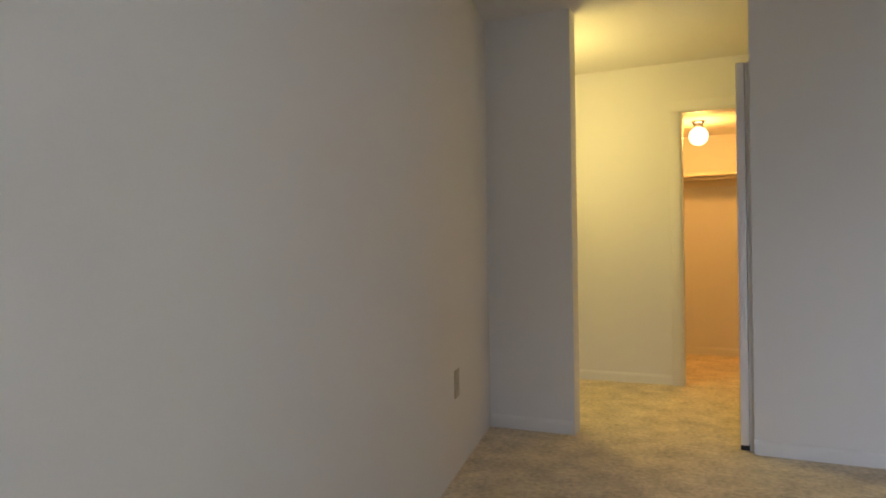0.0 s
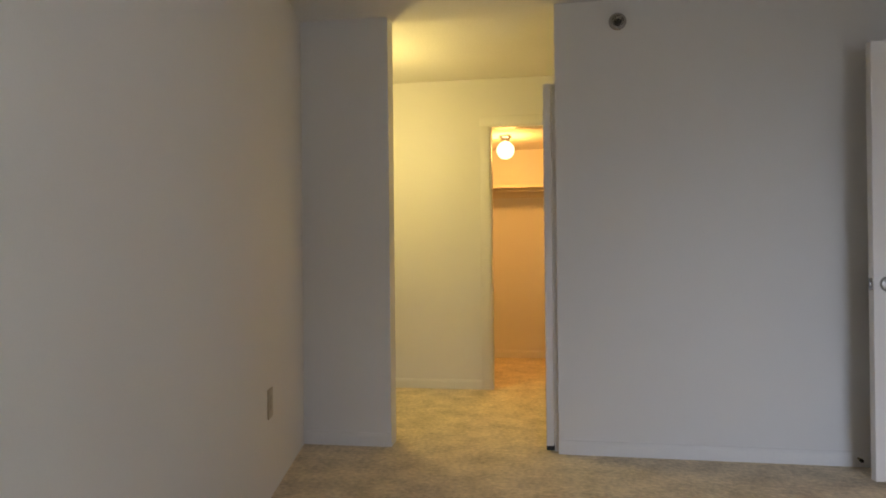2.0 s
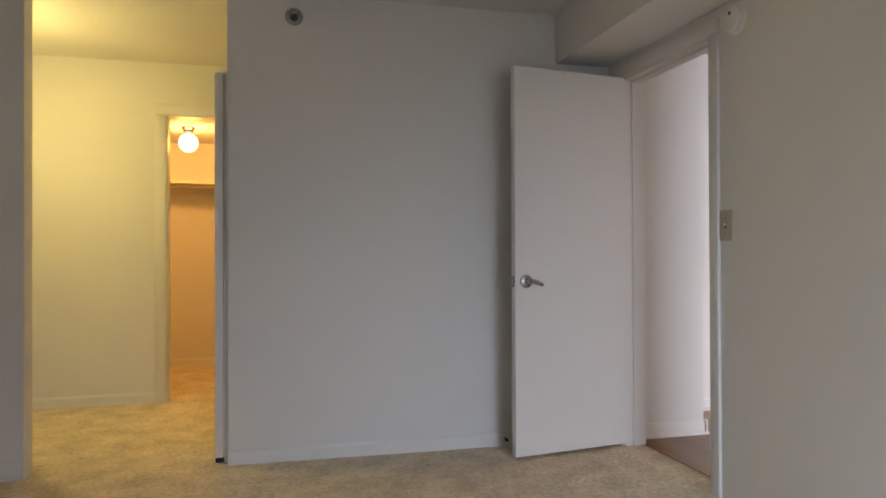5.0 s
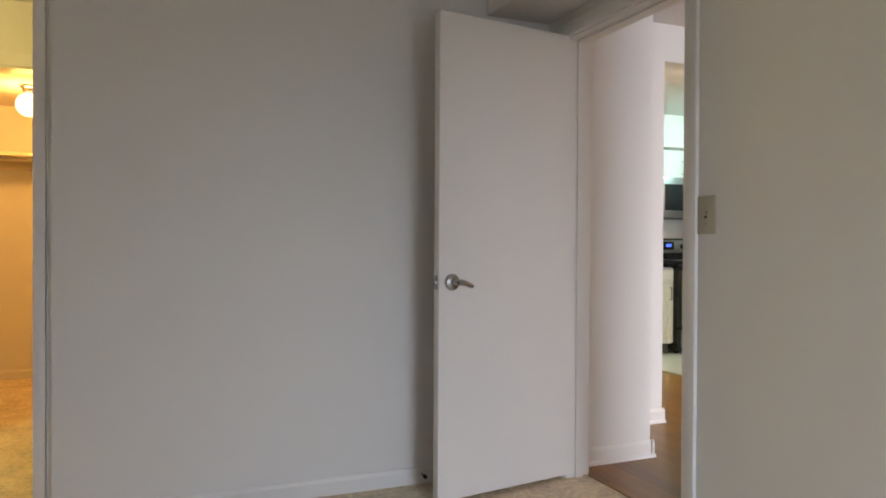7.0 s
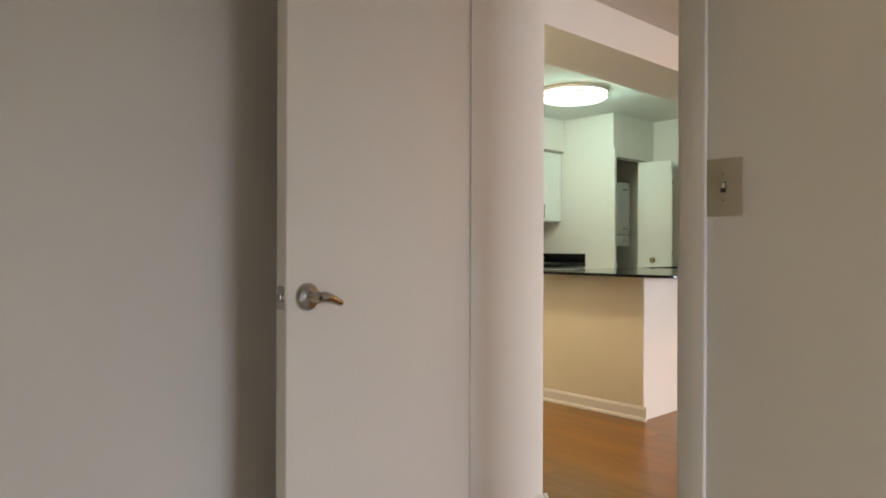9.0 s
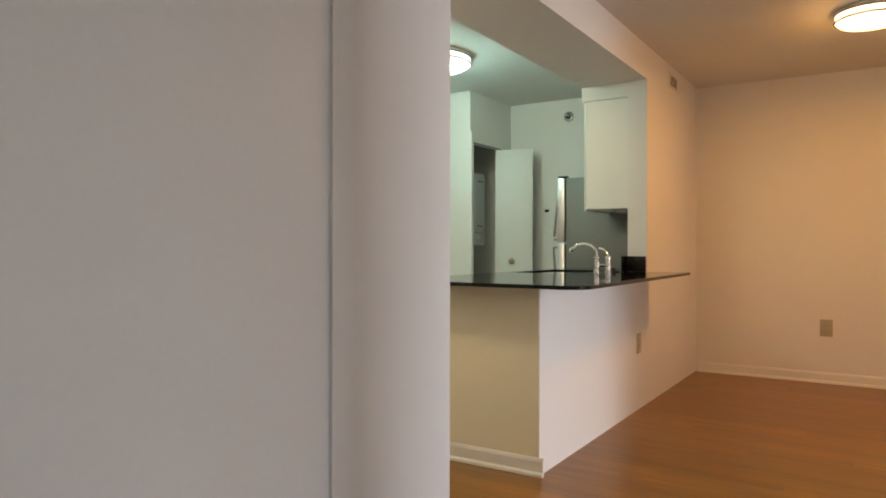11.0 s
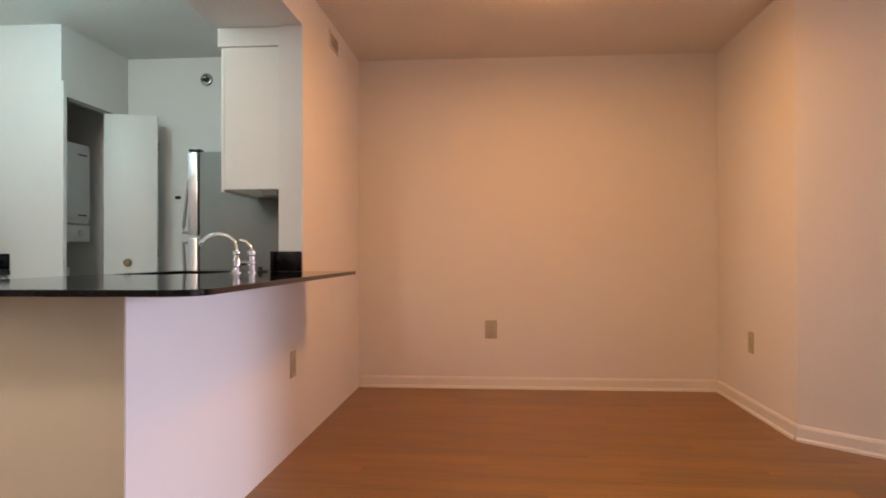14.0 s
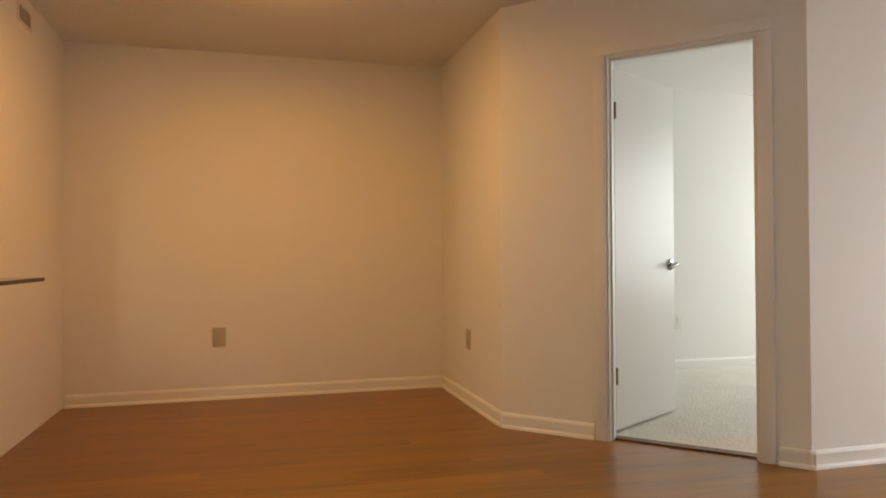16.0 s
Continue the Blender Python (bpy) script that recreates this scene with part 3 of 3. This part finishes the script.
part("upstand", box(bmx(), 6.30, 3.957, TOPZ - 0.880 + 0.001, 6.86, 3.978, TOPZ - 0.880 + 0.105, 0.003), GRANITE, wt)
part("upstand", box(bmx(), 6.322, 3.82, TOPZ - 0.880 + 0.001, 6.345, 3.955, TOPZ - 0.880 + 0.105, 0.003), GRANITE, wt)
bu = thing("bar_base_cabinet", pose(4.745, 3.952, 0), "white base cabinets under the bar", "cabinet")
part("body", box(bmx(), 0, 0, 0.09, 2.11, 0.58, 0.855), CABW, bu)
part("plinth", box(bmx(), 0, 0.02, 0, 2.11, 0.52, 0.09), BLACK, bu)
for i in range(5):
    dr = part("door", box(bmx(), 0.004 + i * 0.422, 0.581, 0.10, 0.418 + i * 0.422, 0.60, 0.845, 0.003), CABW, bu)
    part("handle", tube(bmx(), [(0.06 + i * 0.422, 0.60, 0.80), (0.06 + i * 0.422, 0.63, 0.80), (0.06 + i * 0.422, 0.63, 0.70), (0.06 + i * 0.422, 0.60, 0.70)], 0.005, 8), NICKEL, dr)
sk = thing("sink", pose(6.07, 4.325, 0.70), "undermount steel kitchen sink in the bar top", "sink")
bm = bmx()
for a in ((-0.345, -0.225, 0, 0.345, 0.225, 0.004), (-0.345, -0.225, 0.004, -0.341, 0.225, 0.155), (0.341, -0.225, 0.004, 0.345, 0.225, 0.155), (-0.341, -0.225, 0.004, 0.341, -0.221, 0.155), (-0.341, 0.221, 0.004, 0.341, 0.225, 0.155)):
    box(bm, *a)
part("basin", bm, STEEL, sk)
part("drain", lathe(bmx(), (0, 0, 0.0045), (0, 0, 1), [(0.045, 0), (0.04, 0.002), (0.02, 0.001)], 24), CHROME, sk)

# bridge tap: a curved spout on its post and a second post with a hooped lever
tp = thing("kitchen_tap", pose(6.045, 4.02, TOPZ, 0, 0, -62), "chrome gooseneck kitchen tap with a side lever", "tap")
prof = [(0.028, 0), (0.028, 0.005), (0.018, 0.012), (0.015, 0.025), (0.020, 0.032), (0.020, 0.062), (0.014, 0.070), (0.013, 0.086), (0.020, 0.092), (0.020, 0.102), (0.011, 0.110)]
part("spout_post", lathe(bmx(), (-0.036, 0, 0), (0, 0, 1), prof, 24), CHROME, tp)
def reach(d, z):
    return (-0.036 - 0.88 * d, 0.47 * d, z)


arcp = [reach(0, 0.105)] + [reach(0.09 - 0.09 * math.cos(radians(a)), 0.122 + 0.068 * math.sin(radians(a))) for a in range(10, 145, 12)] + [reach(0.176, 0.152)]
part("spout", tube(bmx(), arcp, 0.0078, 12), CHROME, tp)
part("nozzle", lathe(bmx(), reach(0.175, 0.158), (-0.35, 0.2, -1), [(0.0115, 0), (0.014, 0.006), (0.014, 0.022), (0.011, 0.026)], 18), CHROME, tp)
part("bridge", tube(bmx(), [(-0.036, 0, 0.047), (0.036, 0, 0.047)], 0.011, 12), CHROME, tp)
part("lever_post", lathe(bmx(), (0.036, 0, 0), (0, 0, 1), [(0.026, 0), (0.026, 0.005), (0.018, 0.010), (0.018, 0.040), (0.021, 0.044), (0.021, 0.052), (0.018, 0.056), (0.018, 0.082), (0.021, 0.086), (0.021, 0.106), (0.010, 0.113)], 24), CHROME, tp)
part("lever", tube(bmx(), [(0.036, 0, 0.108), (0.028, 0.004, 0.135), (0.008, 0.015, 0.155), (-0.018, 0.029, 0.162)], 0.005, 10, [0.008, 0.007, 0.006, 0.005]), CHROME, tp)
so = thing("sink_stopper", pose(6.20, 3.995, TOPZ), "small black sink stopper beside the tap", "stopper")
part("cap", lathe(bmx(), (0, 0, 0), (0, 0, 1), [(0.038, 0), (0.038, 0.006), (0.012, 0.010), (0.010, 0.022), (0.014, 0.026)], 24), RUBBER, so)


# ---- kitchen cabinets ----
def shaker(parent, x0, z0, x1, z1, mat=CABW, handle=None, face=0.0, low=True):
    """A shaker door that faces -y, its back on y = face."""
    d = part("door", box(bmx(), x0 + 0.055, face - 0.012, z0 + 0.055, x1 - 0.055, face, z1 - 0.055), mat, parent)
    for a in ((x0, z0, x0 + 0.055, z1), (x1 - 0.055, z0, x1, z1)):
        part("stile", box(bmx(), a[0], face - 0.02, a[1], a[2], face, a[3], 0.0015, 1), mat, d)
    for a in ((x0 + 0.055, z0, x1 - 0.055, z0 + 0.055), (x0 + 0.055, z1 - 0.055, x1 - 0.055, z1)):
        part("rail", box(bmx(), a[0], face - 0.02, a[1], a[2], face, a[3], 0.0015, 1), mat, d)
    if handle:
        hx, hz, ln = handle
        part("handle", tube(bmx(), [(hx, face - 0.02, hz), (hx, face - 0.048, hz), (hx, face - 0.05, hz + 0.004), (hx, face - 0.05, hz + ln - 0.004), (hx, face - 0.048, hz + ln), (hx, face - 0.02, hz + ln)], 0.0055, 10), NICKEL, d, "brushed metal bar handle")
    return d


def upper(x0, x1, z0, z1, label):
    w, h = x1 - x0, z1 - z0
    c = thing("wall_cabinet", pose(x0, 6.468, z0), label, "cabinet", "white kitchen wall cabinets")
    part("body", box(bmx(), 0.001, -0.29, 0, w - 0.001, 0, h), CABW, c)
    m = w / 2
    shaker(c, 0.003, 0.004, m - 0.0015, h - 0.004, CABW, (m - 0.03, 0.04, 0.13), -0.291)
    shaker(c, m + 0.0015, 0.004, w - 0.003, h - 0.004, CABW, (m + 0.03, 0.04, 0.13), -0.291)
    return c


upper(5.40, 6.16, 1.785, 2.075, "short white shaker cabinet over the microwave")
upper(6.162, 6.866, 1.335, 2.075, "white shaker wall cabinet beside the microwave")
slab("wall_cabinet_soffit", 3.41, 6.115, 6.868, 6.468, 2.095, H - 0.001, PAINT, "painted soffit over the wall cabinets", "soffit")
# the overhang's shadow over the cabinets, built as a grey strip
structure("soffit_shadow_strip", box(bmx(), 3.41, 6.128, 2.076, 6.868, 6.468, 2.094), material("soffit_shadow_grey", (0.30, 0.29, 0.27), 0.5), "grey strip standing for the soffit's shadow over the cabinets", "trim")

ec = thing("end_cabinet", pose(6.372, 3.95, 1.335), "cream wall cabinet on the side of the kitchen opening", "cabinet")
part("body", box(bmx(), 0, 0, 0, 0.50, 0.30, 0.765, 0.002, 1), CABC, ec)
part("door", box(bmx(), 0.002, 0.301, -0.012, 0.249, 0.322, 0.762, 0.003), CABC, ec)
part("door", box(bmx(), 0.251, 0.301, -0.012, 0.498, 0.322, 0.762, 0.003), CABC, ec)
part("filler", box(bmx(), -0.012, 0.0, 0.767, 0.50, 0.336, 0.866), CABC, ec)
part("light_rail", box(bmx(), 0.02, 0.02, -0.03, 0.48, 0.10, -0.001), GREYSIDE, ec, "grey under-cabinet light")


def base_unit(x0, x1, label):
    w = x1 - x0
    c = thing("base_cabinet", pose(x0, 6.466, 0), label, "cabinet", "white kitchen base cabinets")
    part("body", box(bmx(), 0.001, -0.58, 0.10, w - 0.001, 0, 0.855), CABW, c)
    part("plinth", box(bmx(), 0.001, -0.52, 0, w - 0.001, -0.02, 0.10), GREYSIDE, c)
    part("drawer", box(bmx(), 0.003, -0.60, 0.70, w - 0.003, -0.581, 0.845, 0.002), CABW, c)
    part("drawer_pull", tube(bmx(), [(w / 2 - 0.06, -0.60, 0.775), (w / 2 - 0.06, -0.625, 0.775), (w / 2 + 0.06, -0.625, 0.775), (w / 2 + 0.06, -0.60, 0.775)], 0.0055, 8), NICKEL, c)
    shaker(c, 0.003, 0.11, w - 0.003, 0.69, CABW, (w - 0.05, 0.54, 0.12), -0.581)
    return c


base_unit(4.95, 5.395, "white base cabinet with one drawer beside the range")
base_unit(6.165, 6.866, "white base cabinet with one drawer by the wall")
for x0, x1, ret in ((4.93, 5.396, False), (6.164, 6.868, True)):
    c = thing("counter", pose(x0, 6.468, 0.860), "polished black granite counter with upstand", "worktop", "black kitchen counters")
    part("slab", box(bmx(), 0, -0.633, 0, x1 - x0, 0, 0.036, 0.005), GRANITE, c)
    part("upstand", box(bmx(), 0, -0.021, 0.037, x1 - x0 - (0.022 if ret else 0), 0, 0.135, 0.003), GRANITE, c)
    if ret:
        part("upstand", box(bmx(), x1 - x0 - 0.021, -0.63, 0.037, x1 - x0, 0, 0.135, 0.003), GRANITE, c)

# ---- range and microwave ----
rg = thing("range", pose(5.40, 6.464, 0), "stainless and black electric kitchen range", "range")
part("body", box(bmx(), 0.003, -0.62, 0.03, 0.757, -0.03, 0.90, 0.004), BLACK, rg)
part("cooktop", box(bmx(), 0.0, -0.655, 0.901, 0.76, -0.06, 0.922, 0.006), COOKTOP, rg, "black cooktop")
od = part("oven_door", box(bmx(), 0.008, -0.655, 0.26, 0.752, -0.621, 0.85, 0.006), BLACK, rg, "black framed oven door")
part("steel_panel", box(bmx(), 0.045, -0.660, 0.285, 0.715, -0.6555, 0.825, 0.002), STEEL, od)
part("oven_window", box(bmx(), 0.17, -0.6640, 0.385, 0.59, -0.6605, 0.72, 0.001), DARKGLASS, od)
part("oven_handle", tube(bmx(), [(0.06, -0.655, 0.835), (0.06, -0.695, 0.842), (0.70, -0.695, 0.842), (0.70, -0.655, 0.835)], 0.011, 12), BLACK, od)
part("control_strip", box(bmx(), 0.008, -0.65, 0.857, 0.752, -0.621, 0.897, 0.004), BLACK, rg)
dw = part("drawer", box(bmx(), 0.008, -0.650, 0.05, 0.752, -0.621, 0.25, 0.006), BLACK, rg)
part("drawer_face", box(bmx(), 0.045, -0.655, 0.06, 0.715, -0.6505, 0.235, 0.002), STEEL, dw)
for x in (0.05, 0.71):
    for y in (-0.58, -0.08):
        part("foot", cyl(bmx(), (x, y, 0), (0, 0, 1), 0.018, 0.018, 0.03, 12), RUBBER, rg)
bg = part("backguard", box(bmx(), 0.0, -0.055, 0.922, 0.76, 0.0, 1.15, 0.008), BLACK, rg)
part("control_panel", box(bmx(), 0.02, -0.0585, 0.995, 0.735, -0.0555, 1.135, 0.001), STEEL, bg)
part("display", box(bmx(), 0.30, -0.0605, 1.03, 0.47, -0.0588, 1.115, 0.0005), DARKGLASS, bg)
part("clock", box(bmx(), 0.36, -0.0615, 1.06, 0.43, -0.0607, 1.09), BLUE, bg, "glowing blue clock")
for x in (0.07, 0.17, 0.58, 0.68):
    part("knob", lathe(bmx(), (x, -0.0588, 1.065), (0, -1, 0), [(0.026, 0), (0.024, 0.006), (0.020, 0.022), (0.016, 0.025)], 20), BLACK, bg)
# plain pale oval low on the right of the backguard
pale_oval = part("pale_oval", lathe(bmx(), (0, 0, 0), (0, -1, 0), [(0.020, 0), (0.020, 0.0015), (0.018, 0.002)], 24), PLASTW, bg, "small pale oval on the backguard")
pale_oval.matrix_basis = pose(0.70, -0.0553, 0.958) @ Matrix.Diagonal((1.0, 1.0, 0.42, 1.0))
for x, y, r in ((0.2, -0.48, 0.10), (0.56, -0.48, 0.085), (0.2, -0.2, 0.075), (0.56, -0.2, 0.10)):
    part("burner_ring", lathe(bmx(), (x, y, 0.9221), (0, 0, 1), [(r, 0), (r, 0.0006), (r - 0.004, 0.0006)], 40), GREYSIDE, rg)

mw = thing("microwave", pose(5.403, 6.466, 1.36), "stainless over-range microwave with a dark door", "microwave")
part("body", box(bmx(), 0, -0.38, 0.0, 0.754, 0, 0.42, 0.004), STEEL, mw)
part("grille", box(bmx(), 0.03, -0.37, -0.008, 0.72, -0.02, -0.001), BLACK, mw)
md = part("door", box(bmx(), 0.002, -0.405, 0.004, 0.60, -0.381, 0.416, 0.006), STEEL, mw)
part("door_glass", box(bmx(), 0.04, -0.4075, 0.075, 0.52, -0.4055, 0.345, 0.001), DARKGLASS, md)
part("handle", tube(bmx(), [(0.568, -0.405, 0.05), (0.568, -0.44, 0.075), (0.568, -0.455, 0.15), (0.568, -0.458, 0.21), (0.568, -0.455, 0.27), (0.568, -0.44, 0.345), (0.568, -0.405, 0.37)], 0.014, 12), STEEL, md)
kp = part("keypad", box(bmx(), 0.603, -0.405, 0.004, 0.752, -0.381, 0.416, 0.006), STEEL, mw)
part("key_glass", box(bmx(), 0.617, -0.4075, 0.06, 0.738, -0.4055, 0.36, 0.001), DARKGLASS, kp)
for i in range(4):
    for j in range(3):
        part("key", box(bmx(), 0.629 + j * 0.036, -0.4085, 0.09 + i * 0.04, 0.653 + j * 0.036, -0.4078, 0.108 + i * 0.04), BUTTON, kp)

# ---- fridge ----
fr = thing("refrigerator", pose(6.885, 3.965, 0), "stainless top-freezer refrigerator with grey sides", "refrigerator")
part("cabinet", box(bmx(), 0, 0, 0.03, 0.755, 0.655, 1.62, 0.006), GREYSIDE, fr)
for x in (0.06, 0.69):
    part("foot", cyl(bmx(), (x, 0.58, 0), (0, 0, 1), 0.02, 0.02, 0.03, 12), RUBBER, fr)
    part("foot", cyl(bmx(), (x, 0.08, 0), (0, 0, 1), 0.02, 0.02, 0.03, 12), RUBBER, fr)
for z0, z1, h0, h1 in ((0.06, 1.09, 1.06, 0.55), (1.105, 1.62, 1.125, 1.47)):
    d = part("door", box(bmx(), 0.0, 0.667, z0, 0.755, 0.732, z1, 0.008), FRIDGE, fr, "brushed stainless door")
    part("gasket", box(bmx(), 0.012, 0.6555, z0 + 0.01, 0.743, 0.6665, z1 - 0.01), RUBBER, d, "dark rubber door gasket")
    # the bar stands off most beside the gap between the doors
    bow = [(0.030, 0.730, h0)] + [(0.030, 0.732 + 0.040 * (1 - q / 10) ** 0.8, h0 + (h1 - h0) * q / 10) for q in range(11)]
    part("handle", tube(bmx(), bow, 0.010, 12), STEEL, d)
part("hinge_cover", box(bmx(), 0.004, 0.655, 1.621, 0.07, 0.728, 1.640, 0.004), BLACK, fr)

# ---- laundry closet ----
ld = thing("stacked_laundry", pose(6.93, 5.71, 0), "white stacked washer and dryer in the closet", "washer dryer")
part("washer", box(bmx(), 0, 0.16, 0.02, 0.60, 0.64, 0.90, 0.012), APPL, ld)
part("washer_lid", box(bmx(), 0.03, 0.18, 0.901, 0.57, 0.45, 0.92, 0.006), APPL, ld)
part("back_column", box(bmx(), 0.01, 0.48, 0.901, 0.59, 0.64, 1.079), APPL, ld)
part("console", box(bmx(), 0.0, 0.012, 1.08, 0.60, 0.64, 1.198, 0.01), APPL, ld)
dd = part("dryer", box(bmx(), 0, 0.018, 1.208, 0.60, 0.64, 1.77, 0.012), APPL, ld)
part("dryer_door", box(bmx(), 0.05, 0.004, 1.24, 0.585, 0.017, 1.74, 0.008), APPL, dd)
for z in (1.26, 1.685):
    part("latch_slot", box(bmx(), 0.44, 0.0005, z, 0.54, 0.0035, z + 0.009), SLOT, dd)
for i in range(3):
    part("dial", lathe(bmx(), (0.14 + i * 0.17, 0.012, 1.14), (0, -1, 0), [(0.024, 0), (0.022, 0.012), (0.016, 0.014)], 20), PLASTW, ld)

structure("trim_laundry", box(bmx(), 6.862, 5.486, 0.0, 6.902, 5.505, 2.075, 0.004), TRIM, "white painted casing beside the laundry closet", "trim")
bf = thing("bifold_door", pose(7.325, 5.50, 0), "cream bifold laundry door folded open", "door", kind="structure")
pa = math.degrees(math.atan2(5.14 - 5.50, 7.46 - 7.325))
p1 = part("panel", box(bmx(), 0, 0.0, 0.02, 0.345, 0.03, 1.965, 0.003), DOORP, bf)
p1.matrix_basis = pose(0, 0, 0, 0, 0, pa)
kn = part("knob", lathe(bmx(), (0.155, 0.0, 0.932), (0, -1, 0), [(0.028, 0), (0.028, 0.003), (0.012, 0.006), (0.011, 0.014), (0.024, 0.02), (0.026, 0.03), (0.016, 0.038)], 24), BRASS, p1, "small round worn metal knob")
p2 = part("panel", box(bmx(), 0.004, 0.033, 0.02, 0.345, 0.063, 1.965, 0.003), DOORP, bf)
p2.matrix_basis = p1.matrix_basis.copy()
for z in (0.25, 1.0, 1.75):
    part("hinge", box(bmx(), 0.3455, 0.012, z - 0.03, 0.3475, 0.051, z + 0.03), BRASS, p1)
part("track", box(bmx(), -0.38, 0.006, 1.968, 0.32, 0.035, 1.989), GREYSIDE, bf, "metal door track")
st = thing("wall_latch", pose(7.653, 5.125, 1.405, 0, 0, -90), "small dark metal latch on the kitchen wall", "latch")
part("plate", box(bmx(), -0.022, -0.004, -0.012, 0.022, 0, 0.012, 0.002), BLACK, st)
part("catch", cyl(bmx(), (-0.005, -0.004, 0), (0, -1, 0), 0.007, 0.005, 0.018, 12), BLACK, st)
dsp = thing("door_stop", pose(1.772, 3.387, 0.045), "small brass door stop on the bedroom baseboard", "door stop")
part("spring", tube(bmx(), [(0, 0, 0), (0, -0.06, 0.0)], 0.006, 10), BRASS, dsp)
part("tip", cyl(bmx(), (0, -0.06, 0), (0, -1, 0), 0.009, 0.008, 0.014, 12), RUBBER, dsp)
carpet_roll = tube(bmx(), [(2.522, 2.43, -0.004), (2.522, 3.18, -0.004)], 0.010, 12)
structure("carpet_edge", carpet_roll, CARPET, "tucked edge of the tan carpet in the doorway", "carpet")
structure("threshold_3", box(bmx(), 4.635, 4.76, -0.004, 4.68, 6.46, 0.005, 0.002), BRASS, "thin metal strip at the kitchen floor", "threshold")

# ---- laminate planks ----
fl = thing("floor_living", pose(0, 0, -0.012), "reddish brown laminate plank floor", "floor", kind="structure")
part("underlay", box(bmx(), 2.52, -4.62, -0.14, 7.96, 3.948, 0.0), UNDER, fl)
part("underlay", box(bmx(), 2.52, 3.948, -0.14, 4.66, 6.60, 0.0), UNDER, fl)
PW, PL = 0.19, 1.26
rest = []
cut = {}
for i in range(28):
    x = 2.545 + PW / 2 + i * PW
    y0 = -4.5 - [0.0, 0.47, 0.9, 0.22, 0.71][i % 5]
    top = 6.5 if x + PW / 2 < 4.66 else 3.84
    low = -4.5 if x - PW / 2 < BX else AY + (x - PW / 2 - AX) * (AY - BY) / (AX - BX) - 0.05 if x < AX else 1.16
    for k in range(10):
        a, b = max(y0 + k * PL, low), min(y0 + (k + 1) * PL, top)
        if b - a < 0.02:
            continue
        if b < 0.3 and x > 3.6 or b < -0.3:
            rest.append((x, a, b))
            continue
        ln = round(b - a, 3)
        if ln not in cut:
            cut[ln] = mesh_of("plank", box(bmx(), -PW / 2, -ln / 2, 0.0005, PW / 2, ln / 2, 0.012), LAM)
        ob = new("plank", cut[ln])
        ob.parent = fl
        ob.matrix_basis = pose(x, (a + b) / 2, 0)
bm = bmx()
for x, a, b in rest:
    box(bm, x - PW / 2, a, 0.0005, x + PW / 2, b, 0.012)
if rest:
    part("plank_field", bm, LAM, fl)["kind"] = "stuff"
